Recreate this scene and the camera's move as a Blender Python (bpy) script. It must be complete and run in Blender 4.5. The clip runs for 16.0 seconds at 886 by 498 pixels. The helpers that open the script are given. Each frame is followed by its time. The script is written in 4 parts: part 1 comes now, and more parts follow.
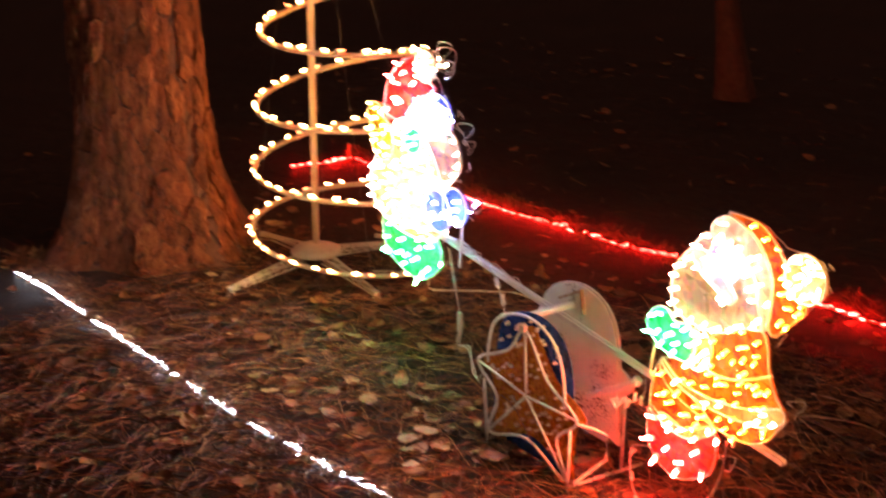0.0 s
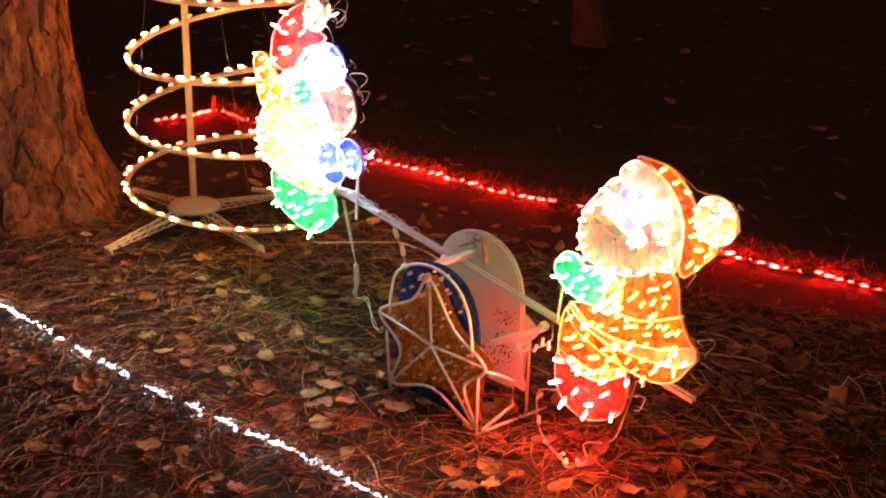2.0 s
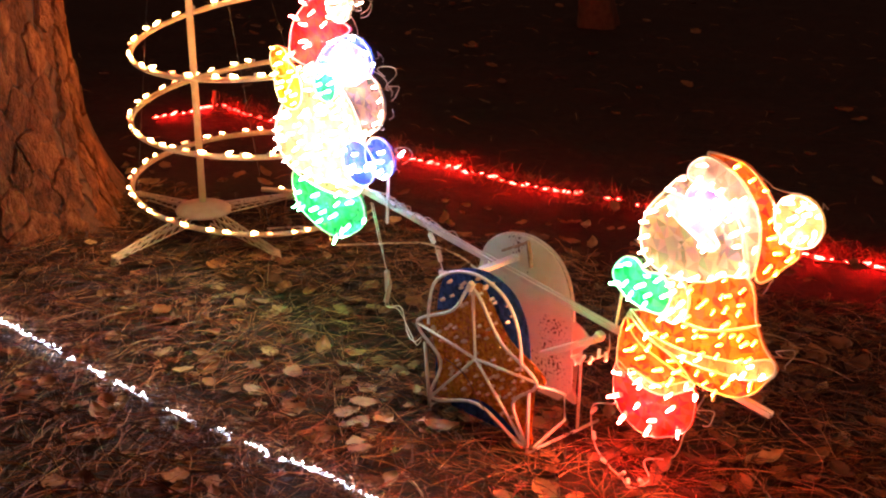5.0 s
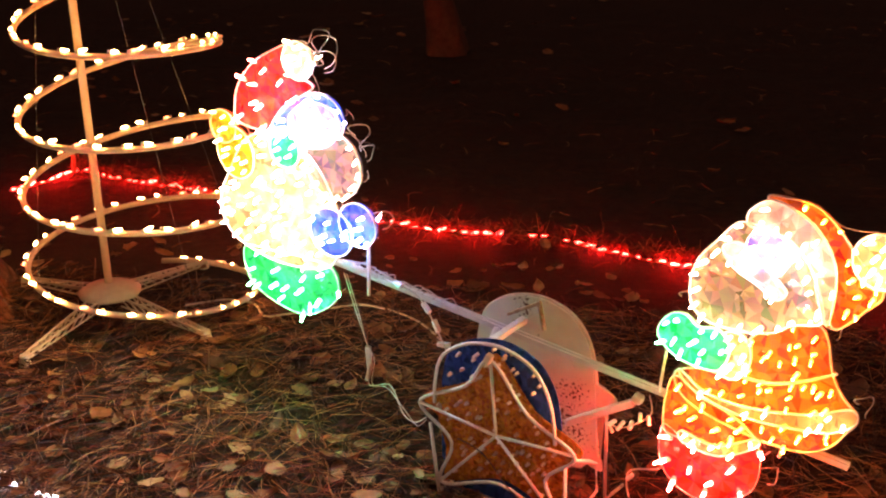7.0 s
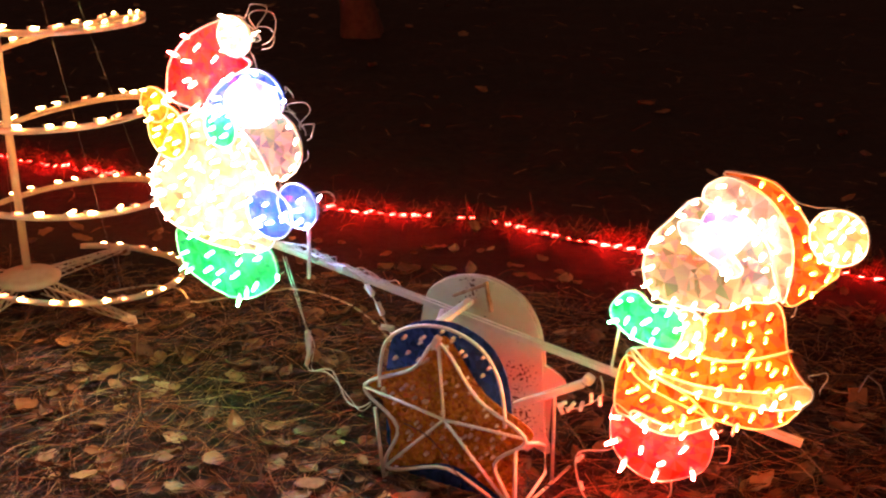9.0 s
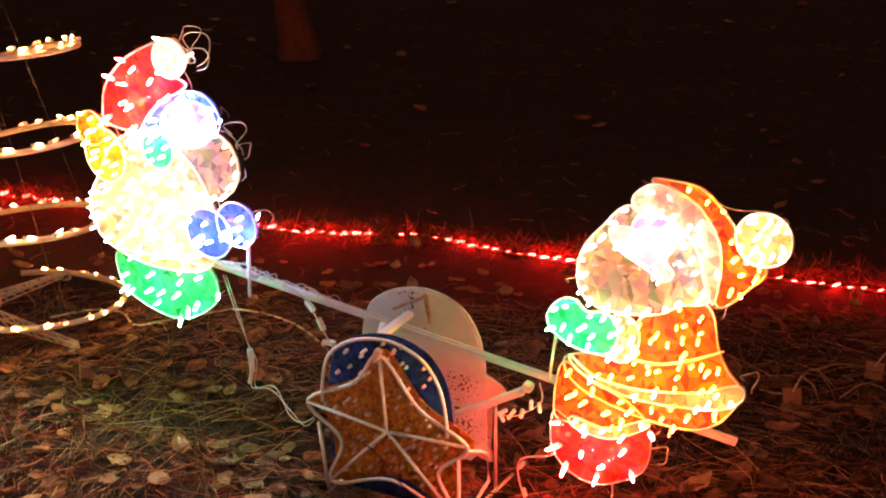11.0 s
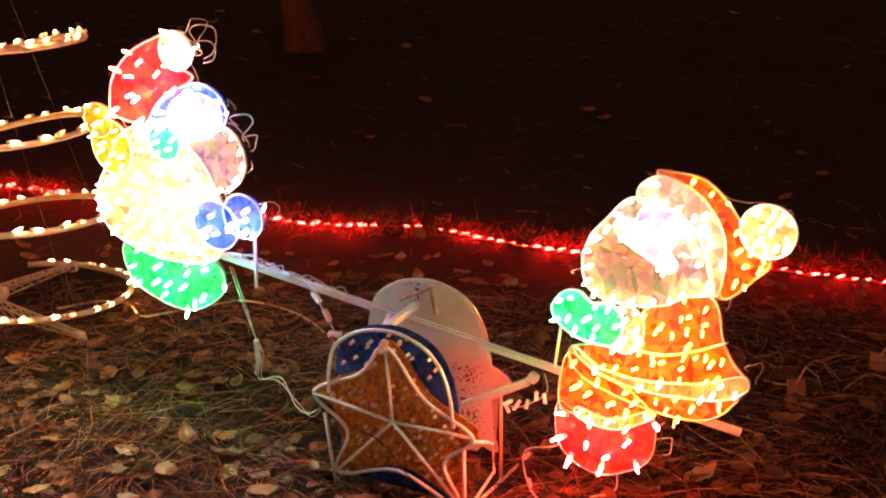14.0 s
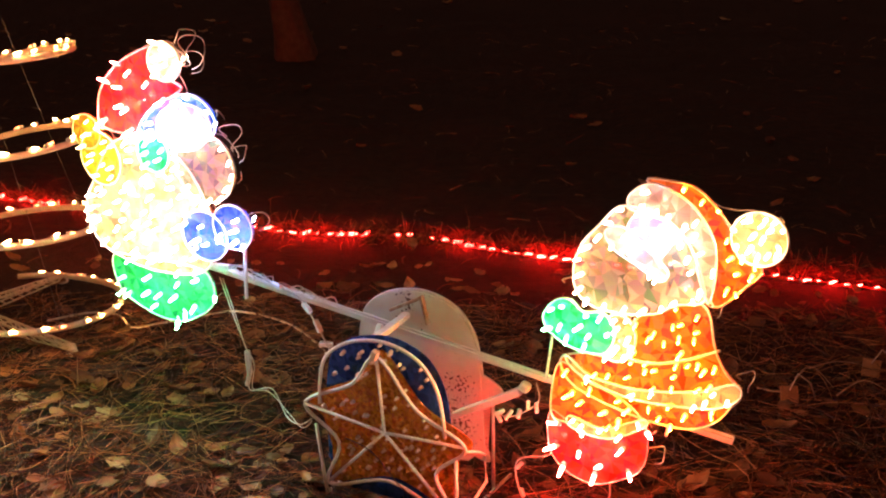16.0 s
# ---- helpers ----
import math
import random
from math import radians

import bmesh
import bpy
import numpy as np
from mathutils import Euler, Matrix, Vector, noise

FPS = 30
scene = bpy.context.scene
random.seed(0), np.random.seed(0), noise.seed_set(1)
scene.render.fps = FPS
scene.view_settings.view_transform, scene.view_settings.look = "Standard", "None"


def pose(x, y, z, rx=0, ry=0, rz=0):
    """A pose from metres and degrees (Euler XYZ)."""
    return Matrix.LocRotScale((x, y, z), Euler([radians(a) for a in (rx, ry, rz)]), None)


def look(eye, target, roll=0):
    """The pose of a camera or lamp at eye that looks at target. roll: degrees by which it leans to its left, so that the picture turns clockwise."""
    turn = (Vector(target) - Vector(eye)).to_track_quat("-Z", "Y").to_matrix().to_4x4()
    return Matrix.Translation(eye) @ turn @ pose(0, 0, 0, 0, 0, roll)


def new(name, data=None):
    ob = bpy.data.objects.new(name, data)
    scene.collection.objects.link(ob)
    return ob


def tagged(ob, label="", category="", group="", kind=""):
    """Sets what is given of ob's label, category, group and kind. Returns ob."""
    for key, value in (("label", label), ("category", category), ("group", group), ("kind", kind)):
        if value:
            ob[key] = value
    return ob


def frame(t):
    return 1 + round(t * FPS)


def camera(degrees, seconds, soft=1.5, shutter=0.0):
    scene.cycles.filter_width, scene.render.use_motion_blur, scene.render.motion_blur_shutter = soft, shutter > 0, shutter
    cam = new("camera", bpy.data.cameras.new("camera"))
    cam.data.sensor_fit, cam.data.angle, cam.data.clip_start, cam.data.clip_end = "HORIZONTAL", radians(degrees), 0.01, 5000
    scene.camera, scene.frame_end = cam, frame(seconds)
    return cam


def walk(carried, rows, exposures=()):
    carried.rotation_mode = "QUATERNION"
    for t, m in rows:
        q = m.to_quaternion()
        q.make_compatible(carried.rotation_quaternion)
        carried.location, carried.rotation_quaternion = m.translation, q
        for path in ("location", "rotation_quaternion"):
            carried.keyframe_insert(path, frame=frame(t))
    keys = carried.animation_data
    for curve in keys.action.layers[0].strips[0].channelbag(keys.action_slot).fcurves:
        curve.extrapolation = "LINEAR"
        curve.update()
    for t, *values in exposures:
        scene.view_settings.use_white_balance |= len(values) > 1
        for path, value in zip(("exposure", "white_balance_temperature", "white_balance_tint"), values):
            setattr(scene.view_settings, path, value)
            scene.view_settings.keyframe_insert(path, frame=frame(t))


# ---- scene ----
cam = camera(37.4, 16.0, 2.1, 0.5)
PATH = [
    (0, (1.497, -0.293, 1.446), (0.455, 1.288, 0.803), 0.4),
    (0.5, (1.41, -0.336, 1.433), (0.524, 1.315, 0.735), 0.8),
    (1, (1.38, -0.343, 1.427), (0.54, 1.325, 0.711), 1.3),
    (1.5, (1.359, -0.361, 1.433), (0.544, 1.32, 0.719), 1.3),
    (2, (1.363, -0.347, 1.439), (0.548, 1.335, 0.727), 1.2),
    (2.5, (1.373, -0.343, 1.427), (0.552, 1.34, 0.725), 1.2),
    (3, (1.374, -0.353, 1.427), (0.554, 1.328, 0.72), 1.2),
    (3.2, (1.372, -0.342, 1.422), (0.547, 1.336, 0.711), 1.2),
    (5.3, (1.089, -0.163, 1.406), (0.322, 1.525, 0.657), -0.7),
    (5.5, (1.042, -0.127, 1.426), (0.299, 1.566, 0.665), -1.2),
    (6, (0.946, -0.041, 1.41), (0.248, 1.679, 0.665), -1.9),
    (6.5, (0.812, -0.038, 1.399), (0.208, 1.728, 0.68), -1.9),
    (7, (0.644, -0.107, 1.41), (0.168, 1.701, 0.701), -1.8),
    (7.5, (0.559, -0.12, 1.393), (0.137, 1.7, 0.679), -1.5),
    (8, (0.54, -0.106, 1.382), (0.14, 1.712, 0.651), -1.0),
    (8.5, (0.533, -0.089, 1.389), (0.173, 1.733, 0.647), -0.6),
    (9, (0.546, -0.079, 1.382), (0.222, 1.754, 0.65), -0.6),
    (9.5, (0.554, -0.098, 1.384), (0.27, 1.747, 0.666), -0.4),
    (10, (0.567, -0.114, 1.385), (0.308, 1.738, 0.677), -0.7),
    (10.2, (0.565, -0.111, 1.378), (0.315, 1.744, 0.674), -0.8),
    (12.5, (0.58, -0.133, 1.393), (0.324, 1.722, 0.69), -1.9),
    (13, (0.575, -0.134, 1.395), (0.321, 1.721, 0.69), -1.8),
    (13.5, (0.578, -0.129, 1.386), (0.32, 1.724, 0.679), -1.8),
    (14, (0.569, -0.127, 1.385), (0.317, 1.724, 0.67), -1.4),
    (14.5, (0.571, -0.124, 1.379), (0.322, 1.726, 0.662), -1.4),
    (15, (0.569, -0.118, 1.377), (0.326, 1.734, 0.661), -1.5),
    (15.5, (0.57, -0.117, 1.385), (0.331, 1.737, 0.673), -1.5),
    (16, (0.573, -0.117, 1.386), (0.331, 1.739, 0.681), -1.7),
]
walk(cam, [(t, look(eye, target, roll)) for t, eye, target, roll in PATH], [(0, 0.2), (16, 0.2)])

# brightness of the bulbs, and the slope at which the beam rests
GL_SPIRAL, GL_WHITE, GL_HOT, GL_RED, GL_ORANGE = 125.0, 150.0, 112.0, 950.0, 210.0
GL_GREEN, GL_BLUE, GL_VIOLET, GL_YELLOW = 215.0, 280.0, 290.0, 100.0
GL_ROPE_RED, GL_ROPE_WHITE = 430.0, 200.0
TILT = 8.0

# ---------- world: a dark night, with a faint reddish fill added to lift the darks ---
world = bpy.data.worlds.new("night")
scene.world = world
world.use_nodes = True
wbg = world.node_tree.nodes["Background"]
wbg.inputs[0].default_value = (1.0, 0.40, 0.26, 1)
wbg.inputs[1].default_value = 0.095

# ---------- helpers ----------
def part(name, bm, mats, parent=None, label=""):
    me = bpy.data.meshes.new(name)
    bm.normal_update()
    bm.to_mesh(me)
    bm.free()
    for m in (mats if isinstance(mats, (list, tuple)) else [mats]):
        me.materials.append(m)
    ob = new(name, me)
    if parent:
        ob.parent = parent
    if label:
        ob["label"] = label
    return ob


def smooth(ob):
    for p in ob.data.polygons:
        p.use_smooth = True
    return ob


def spline(ctrl, closed=True, n=6):
    """Catmull-Rom through the control points."""
    P = [Vector(c) for c in ctrl]
    m = len(P)
    out = []
    for i in range(m if closed else m - 1):
        if closed:
            a, b, c, d = P[i - 1], P[i], P[(i + 1) % m], P[(i + 2) % m]
        else:
            a, b, c, d = P[max(i - 1, 0)], P[i], P[i + 1], P[min(i + 2, m - 1)]
        for k in range(n):
            t = k / n
            out.append(0.5 * ((2 * b) + (c - a) * t + (2 * a - 5 * b + 4 * c - d) * t * t + (3 * b - a - 3 * c + d) * t ** 3))
    if not closed:
        out.append(P[-1])
    return out


def oval(cx, cz, rx, rz, turn=0.0, n=28):
    c, s = math.cos(radians(turn)), math.sin(radians(turn))
    pts = []
    for i in range(n):
        a = 2 * math.pi * i / n
        x, z = rx * math.cos(a), rz * math.sin(a)
        pts.append(Vector((cx + x * c - z * s, cz + x * s + z * c)))
    return pts


def tube(bm, pts, r, seg=6, closed=False, mat=0, taper=None):
    pts = [Vector(p) for p in pts]
    n = len(pts)
    rings = []
    up = Vector((0.13, 0.21, 0.97))
    for i, p in enumerate(pts):
        a = pts[i - 1] if (i or closed) else p
        b = pts[(i + 1) % n] if (i < n - 1 or closed) else p
        d = b - a
        d = d.normalized() if d.length > 1e-9 else Vector((0, 0, 1))
        side = d.cross(up)
        if side.length < 1e-3:
            side = d.cross(Vector((1, 0, 0)))
        side.normalize()
        u = side.cross(d)
        rr = r if taper is None else taper(i / max(1, n - 1)) * r
        rings.append([bm.verts.new(p + rr * (math.cos(t) * side + math.sin(t) * u)) for t in (2 * math.pi * k / seg for k in range(seg))])
    for i in range(n if closed else n - 1):
        A, B = rings[i], rings[(i + 1) % n]
        for k in range(seg):
            f = bm.faces.new((A[k], A[(k + 1) % seg], B[(k + 1) % seg], B[k]))
            f.material_index = mat
            f.smooth = True
    if not closed:
        for ring, flip in ((rings[0], 1), (rings[-1], 0)):
            f = bm.faces.new(ring[::-1] if flip else ring)
            f.material_index = mat


def box(bm, size, m, mat=0, bevel=0.0):
    got = bmesh.ops.create_cube(bm, size=1.0, matrix=m @ Matrix.Diagonal((*size, 1)))
    fs = {f for v in got["verts"] for f in v.link_faces}
    if bevel:
        es = {e for f in fs for e in f.edges}
        res = bmesh.ops.bevel(bm, geom=list(es), offset=bevel, segments=2, affect="EDGES", profile=0.5)
        fs = set(res["faces"]) | {f for f in fs if f.is_valid}
    for f in fs:
        f.material_index = mat


def bar(bm, a, b, w, h, mat=0, bevel=0.0):
    a, b = Vector(a), Vector(b)
    d = b - a
    box(bm, (w, h, d.length), Matrix.Translation((a + b) / 2) @ d.to_track_quat("Z", "Y").to_matrix().to_4x4(), mat, bevel)


def slab(bm, pts, y, thick, mat=0):
    """A flat sheet with the outline pts (x, z), its front at y."""
    front = [bm.verts.new((p[0], y, p[1])) for p in pts]
    back = [bm.verts.new((p[0], y + thick, p[1])) for p in pts]
    n = len(pts)
    f1, f2 = bm.faces.new(front), bm.faces.new(back[::-1])
    fs = [f1, f2]
    for i in range(n):
        fs.append(bm.faces.new((front[i], back[i], back[(i + 1) % n], front[(i + 1) % n])))
    for f in fs:
        f.material_index = mat
    bmesh.ops.triangulate(bm, faces=[f1, f2])


def inside(p, poly):
    hit = False
    n = len(poly)
    for i in range(n):
        a, b = poly[i - 1], poly[i]
        if (a[1] > p[1]) != (b[1] > p[1]) and p[0] < (b[0] - a[0]) * (p[1] - a[1]) / (b[1] - a[1]) + a[0]:
            hit = not hit
    return hit


# ---------- materials ----------
def mat_new(name):
    m = bpy.data.materials.new(name)
    m.use_nodes = True
    nt = m.node_tree
    return m, nt, nt.nodes["Principled BSDF"], nt.nodes["Material Output"]


def node(nt, kind, **vals):
    n = nt.nodes.new(kind)
    for k, v in vals.items():
        n.inputs[k].default_value = v
    return n


def ramp(nt, fac, stops):
    r = nt.nodes.new("ShaderNodeValToRGB")
    while len(r.color_ramp.elements) < len(stops):
        r.color_ramp.elements.new(0.5)
    for e, (p, c) in zip(r.color_ramp.elements, stops):
        e.position, e.color = p, (*c, 1)
    nt.links.new(fac, r.inputs[0])
    return r


def bumped(nt, bsdf, height, strength, distance):
    b = node(nt, "ShaderNodeBump", Strength=strength, Distance=distance)
    nt.links.new(height, b.inputs["Height"])
    nt.links.new(b.outputs[0], bsdf.inputs["Normal"])
    return b


def surface(name, c1, c2, rough=0.6, scale=30.0, fine=220.0, bump=0.3, metal=0.0, dist=0.002):
    """A worn surface: two colours mixed by noise at two scales."""
    m, nt, b, _ = mat_new(name)
    tc = nt.nodes.new("ShaderNodeTexCoord")
    n1 = node(nt, "ShaderNodeTexNoise", Scale=scale, Detail=6.0, Roughness=0.6)
    n2 = node(nt, "ShaderNodeTexNoise", Scale=fine, Detail=3.0)
    for n in (n1, n2):
        nt.links.new(tc.outputs["Object"], n.inputs["Vector"])
    r = ramp(nt, n1.outputs["Fac"], [(0.35, c1), (0.68, c2)])
    nt.links.new(r.outputs[0], b.inputs["Base Color"])
    b.inputs["Roughness"].default_value = rough
    b.inputs["Metallic"].default_value = metal
    bumped(nt, b, n2.outputs["Fac"], bump, dist)
    return m


def film(name, col, clear=0.25, cell=26.0, shimmer=0.6, rainbow=0.10, facet=0.55, passing=0.5, sectors=9.0, bright=None):
    """Prismatic plastic film: rosettes of wedge facets, each at its own angle, with glints also put into their colour.
    Part of the light passes through.
    """
    m, nt, b, out = mat_new(name)

    def math_node(kind, one, two=None):
        n = nt.nodes.new("ShaderNodeMath")
        n.operation = kind
        nt.links.new(one, n.inputs[0])
        if isinstance(two, float):
            n.inputs[1].default_value = two
        elif two is not None:
            nt.links.new(two, n.inputs[1])
        return n.outputs[0]

    tc = nt.nodes.new("ShaderNodeTexCoord")
    big = node(nt, "ShaderNodeTexVoronoi", Scale=cell)
    nt.links.new(tc.outputs["Object"], big.inputs["Vector"])
    away = nt.nodes.new("ShaderNodeVectorMath")
    away.operation = "SUBTRACT"
    nt.links.new(tc.outputs["Object"], away.inputs[0])
    nt.links.new(big.outputs["Position"], away.inputs[1])
    xyz = nt.nodes.new("ShaderNodeSeparateXYZ")
    nt.links.new(away.outputs[0], xyz.inputs[0])
    turn = math_node("ARCTAN2", xyz.outputs["X"], xyz.outputs["Z"])
    wedge = math_node("FLOOR", math_node("MULTIPLY", turn, sectors / math.tau))
    v = nt.nodes.new("ShaderNodeTexWhiteNoise")
    v.noise_dimensions = "4D"
    nt.links.new(big.outputs["Color"], v.inputs["Vector"])
    nt.links.new(wedge, v.inputs["W"])
    # gleam painted per facet: darker and brighter tones, plus a rainbow tint
    lo = tuple(c * (1 - shimmer) for c in col)
    hi = bright or tuple(min(1.0, c * (1 + shimmer) + 0.02) for c in col)
    r = ramp(nt, v.outputs["Value"], [(0.1, lo), (0.9, hi)])
    mixc = nt.nodes.new("ShaderNodeMix")
    mixc.data_type = "RGBA"
    mixc.inputs[0].default_value = rainbow
    nt.links.new(r.outputs[0], mixc.inputs[6])
    nt.links.new(v.outputs["Color"], mixc.inputs[7])
    nt.links.new(mixc.outputs[2], b.inputs["Base Color"])
    b.inputs["Roughness"].default_value = 0.20
    off = nt.nodes.new("ShaderNodeVectorMath")
    off.operation = "MULTIPLY_ADD"
    nt.links.new(v.outputs["Color"], off.inputs[0])
    off.inputs[1].default_value = (facet, facet, facet)
    off.inputs[2].default_value = (-facet / 2, -facet / 2, -facet / 2)
    geo = nt.nodes.new("ShaderNodeNewGeometry")
    lean = nt.nodes.new("ShaderNodeVectorMath")
    nt.links.new(geo.outputs["Normal"], lean.inputs[0])
    nt.links.new(off.outputs[0], lean.inputs[1])
    unit = nt.nodes.new("ShaderNodeVectorMath")
    unit.operation = "NORMALIZE"
    nt.links.new(lean.outputs[0], unit.inputs[0])
    nt.links.new(unit.outputs[0], b.inputs["Normal"])
    tl = nt.nodes.new("ShaderNodeBsdfTranslucent")
    nt.links.new(mixc.outputs[2], tl.inputs[0])
    mx = nt.nodes.new("ShaderNodeMixShader")
    mx.inputs[0].default_value = passing
    nt.links.new(b.outputs[0], mx.inputs[1])
    nt.links.new(tl.outputs[0], mx.inputs[2])
    last = mx
    if clear:
        tr = nt.nodes.new("ShaderNodeBsdfTransparent")
        m2 = nt.nodes.new("ShaderNodeMixShader")
        m2.inputs[0].default_value = clear
        nt.links.new(mx.outputs[0], m2.inputs[1])
        nt.links.new(tr.outputs[0], m2.inputs[2])
        last = m2
    nt.links.new(last.outputs[0], out.inputs["Surface"])
    return m


def glow(name, col, strength):
    m, nt, b, out = mat_new(name)
    e = node(nt, "ShaderNodeEmission", Color=(*col, 1), Strength=strength)
    nt.links.new(e.outputs[0], out.inputs["Surface"])
    return m


WARM, WHITE = (1.0, 0.44, 0.12), (1.0, 0.54, 0.29)
GLOW = {
    "warm": glow("warm_bulb", WARM, GL_SPIRAL),
    "white": glow("clear_bulb", WHITE, GL_WHITE),
    "dim": glow("dim_amber_bulb", (1.0, 0.20, 0.07), 14.0),
    "hot": glow("hot_clear_bulb", (1.0, 0.64, 0.50), GL_HOT),
    "red": glow("red_bulb", (1.0, 0.034, 0.026), GL_RED),
    "orange": glow("orange_bulb", (1.0, 0.20, 0.010), GL_ORANGE),
    "green": glow("green_bulb", (0.08, 1.0, 0.30), GL_GREEN),
    "blue": glow("blue_bulb", (0.30, 0.42, 1.0), GL_BLUE),
    "violet": glow("violet_bulb", (0.68, 0.46, 1.0), GL_VIOLET),
    "yellow": glow("yellow_bulb", (1.0, 0.70, 0.12), GL_YELLOW),
    "rope_red": glow("rope_red_bulb", (1.0, 0.0066, 0.0050), GL_ROPE_RED),
    "rope_white": glow("rope_white_led", (0.80, 0.86, 1.0), GL_ROPE_WHITE),
}
# added: far brighter tips and dimmed sides, to throw the figures' light forward
TIP_GLOW = {}
for k in ("white", "hot", "red", "orange", "green", "blue", "violet", "yellow"):
    side = GLOW[k].node_tree.nodes["Emission"]
    rich = k in ("red", "orange")
    TIP_GLOW[k] = glow(k + "_bright_tip", side.inputs["Color"].default_value[:3], side.inputs["Strength"].default_value * (6.5 if k == "red" else 6.0))
    side.inputs["Strength"].default_value *= 0.36 if rich else 0.32 if k == "white" else 0.7 if k == "hot" else 0.42
FILM = {
    "red": film("red_film", (0.60, 0.035, 0.030), clear=0.12, shimmer=0.35, bright=(0.85, 0.09, 0.06)),
    "orange": film("orange_film", (0.60, 0.055, 0.006), clear=0.12, shimmer=0.30, bright=(0.92, 0.30, 0.030)),
    "green": film("green_film", (0.04, 0.52, 0.19), clear=0.12, shimmer=0.5),
    "blue": film("blue_film", (0.06, 0.13, 0.70), clear=0.12, shimmer=0.5),
    "violet": film("violet_film", (0.52, 0.28, 0.85), shimmer=0.4),
    "yellow": film("yellow_film", (0.80, 0.42, 0.02), clear=0.12, shimmer=0.4),
    "white": film("white_film", (0.90, 0.87, 0.82), clear=0.35, shimmer=0.4),
    "pale": film("pale_film", (0.76, 0.56, 0.55), clear=0.30, shimmer=0.5),
    "amber": film("amber_film", (0.80, 0.50, 0.22), clear=0.35, shimmer=0.5),
    "clear": film("clear_film", (0.50, 0.36, 0.28), clear=0.30, shimmer=0.5, rainbow=0.18),
}
PAINT = surface("white_enamel", (0.86, 0.83, 0.78), (0.74, 0.68, 0.60), 0.42, 40, 400, 0.12)
TUBE = surface("white_tubing", (0.82, 0.78, 0.72), (0.66, 0.60, 0.52), 0.4, 60, 500, 0.1)
PLATE = surface("rust_specked_white_plate", (0.86, 0.84, 0.72), (0.76, 0.70, 0.55), 0.5, 14, 300, 0.1)
def speckle(m):
    nt = m.node_tree
    b = nt.nodes["Principled BSDF"]
    src = b.inputs["Base Color"].links[0].from_socket
    tc = nt.nodes.new("ShaderNodeTexCoord")
    v = node(nt, "ShaderNodeTexNoise", Scale=150.0, Detail=3.0)
    w = node(nt, "ShaderNodeTexNoise", Scale=9.0, Detail=2.0)
    for n in (v, w):
        nt.links.new(tc.outputs["Object"], n.inputs["Vector"])
    mul = nt.nodes.new("ShaderNodeMath")
    mul.operation = "MULTIPLY"
    nt.links.new(v.outputs["Fac"], mul.inputs[0])
    nt.links.new(w.outputs["Fac"], mul.inputs[1])
    mask = ramp(nt, mul.outputs[0], [(0.34, (0, 0, 0)), (0.38, (1, 1, 1))])
    mx = nt.nodes.new("ShaderNodeMix")
    mx.data_type = "RGBA"
    nt.links.new(mask.outputs[0], mx.inputs[0])
    nt.links.new(src, mx.inputs[6])
    mx.inputs[7].default_value = (0.14, 0.055, 0.02, 1)
    nt.links.new(mx.outputs[2], b.inputs["Base Color"])


speckle(PLATE)
RUST = surface("rusty_bracket", (0.34, 0.15, 0.06), (0.60, 0.45, 0.30), 0.75, 60, 300, 0.4)
IVORY = surface("ivory_plastic", (0.76, 0.66, 0.48), (0.68, 0.56, 0.38), 0.45, 40, 300, 0.15)
ROPE = surface("beige_cord", (0.86, 0.72, 0.52), (0.72, 0.54, 0.36), 0.55, 50, 300, 0.2)
SOCKET = surface("pale_socket_plastic", (0.75, 0.72, 0.66), (0.62, 0.58, 0.50), 0.5, 120, 600, 0.1)
WIRE = surface("white_wire", (0.66, 0.60, 0.52), (0.50, 0.43, 0.36), 0.5, 60, 300, 0.1)
THREAD = surface("clear_thread", (0.20, 0.17, 0.15), (0.13, 0.11, 0.10), 0.35, 60, 300, 0.1)
GOLD = film("gold_prismatic_film", (0.96, 0.25, 0.010), clear=0.0, cell=75.0, shimmer=0.30, rainbow=0.06, facet=1.25, passing=0.08, sectors=6.0, bright=(1.0, 0.42, 0.03))
BLUEPANEL = film("deep_blue_film", (0.010, 0.070, 0.34), clear=0.0, cell=30.0, shimmer=0.5, rainbow=0.02, facet=0.35, passing=0.15)
GOLD.node_tree.nodes["Principled BSDF"].inputs["Metallic"].default_value = 0.5
GOLD.node_tree.nodes["Principled BSDF"].inputs["Roughness"].default_value = 0.15
BLUEPANEL.node_tree.nodes["Principled BSDF"].inputs["Metallic"].default_value = 0.5
AMBERTILE = surface("dull_amber_plastic", (0.42, 0.22, 0.10), (0.28, 0.13, 0.06), 0.6, 90, 400, 0.4)
UNLIT = surface("unlit_clear_bulb", (0.75, 0.50, 0.36), (0.85, 0.66, 0.52), 0.15, 60, 300, 0.1)
REDTUBE = surface("clear_tube_shell", (0.60, 0.12, 0.09), (0.45, 0.06, 0.05), 0.3, 60, 300, 0.1)
LEDTUBE = glow("lit_frosted_tube", (0.80, 0.86, 1.0), 2.5)


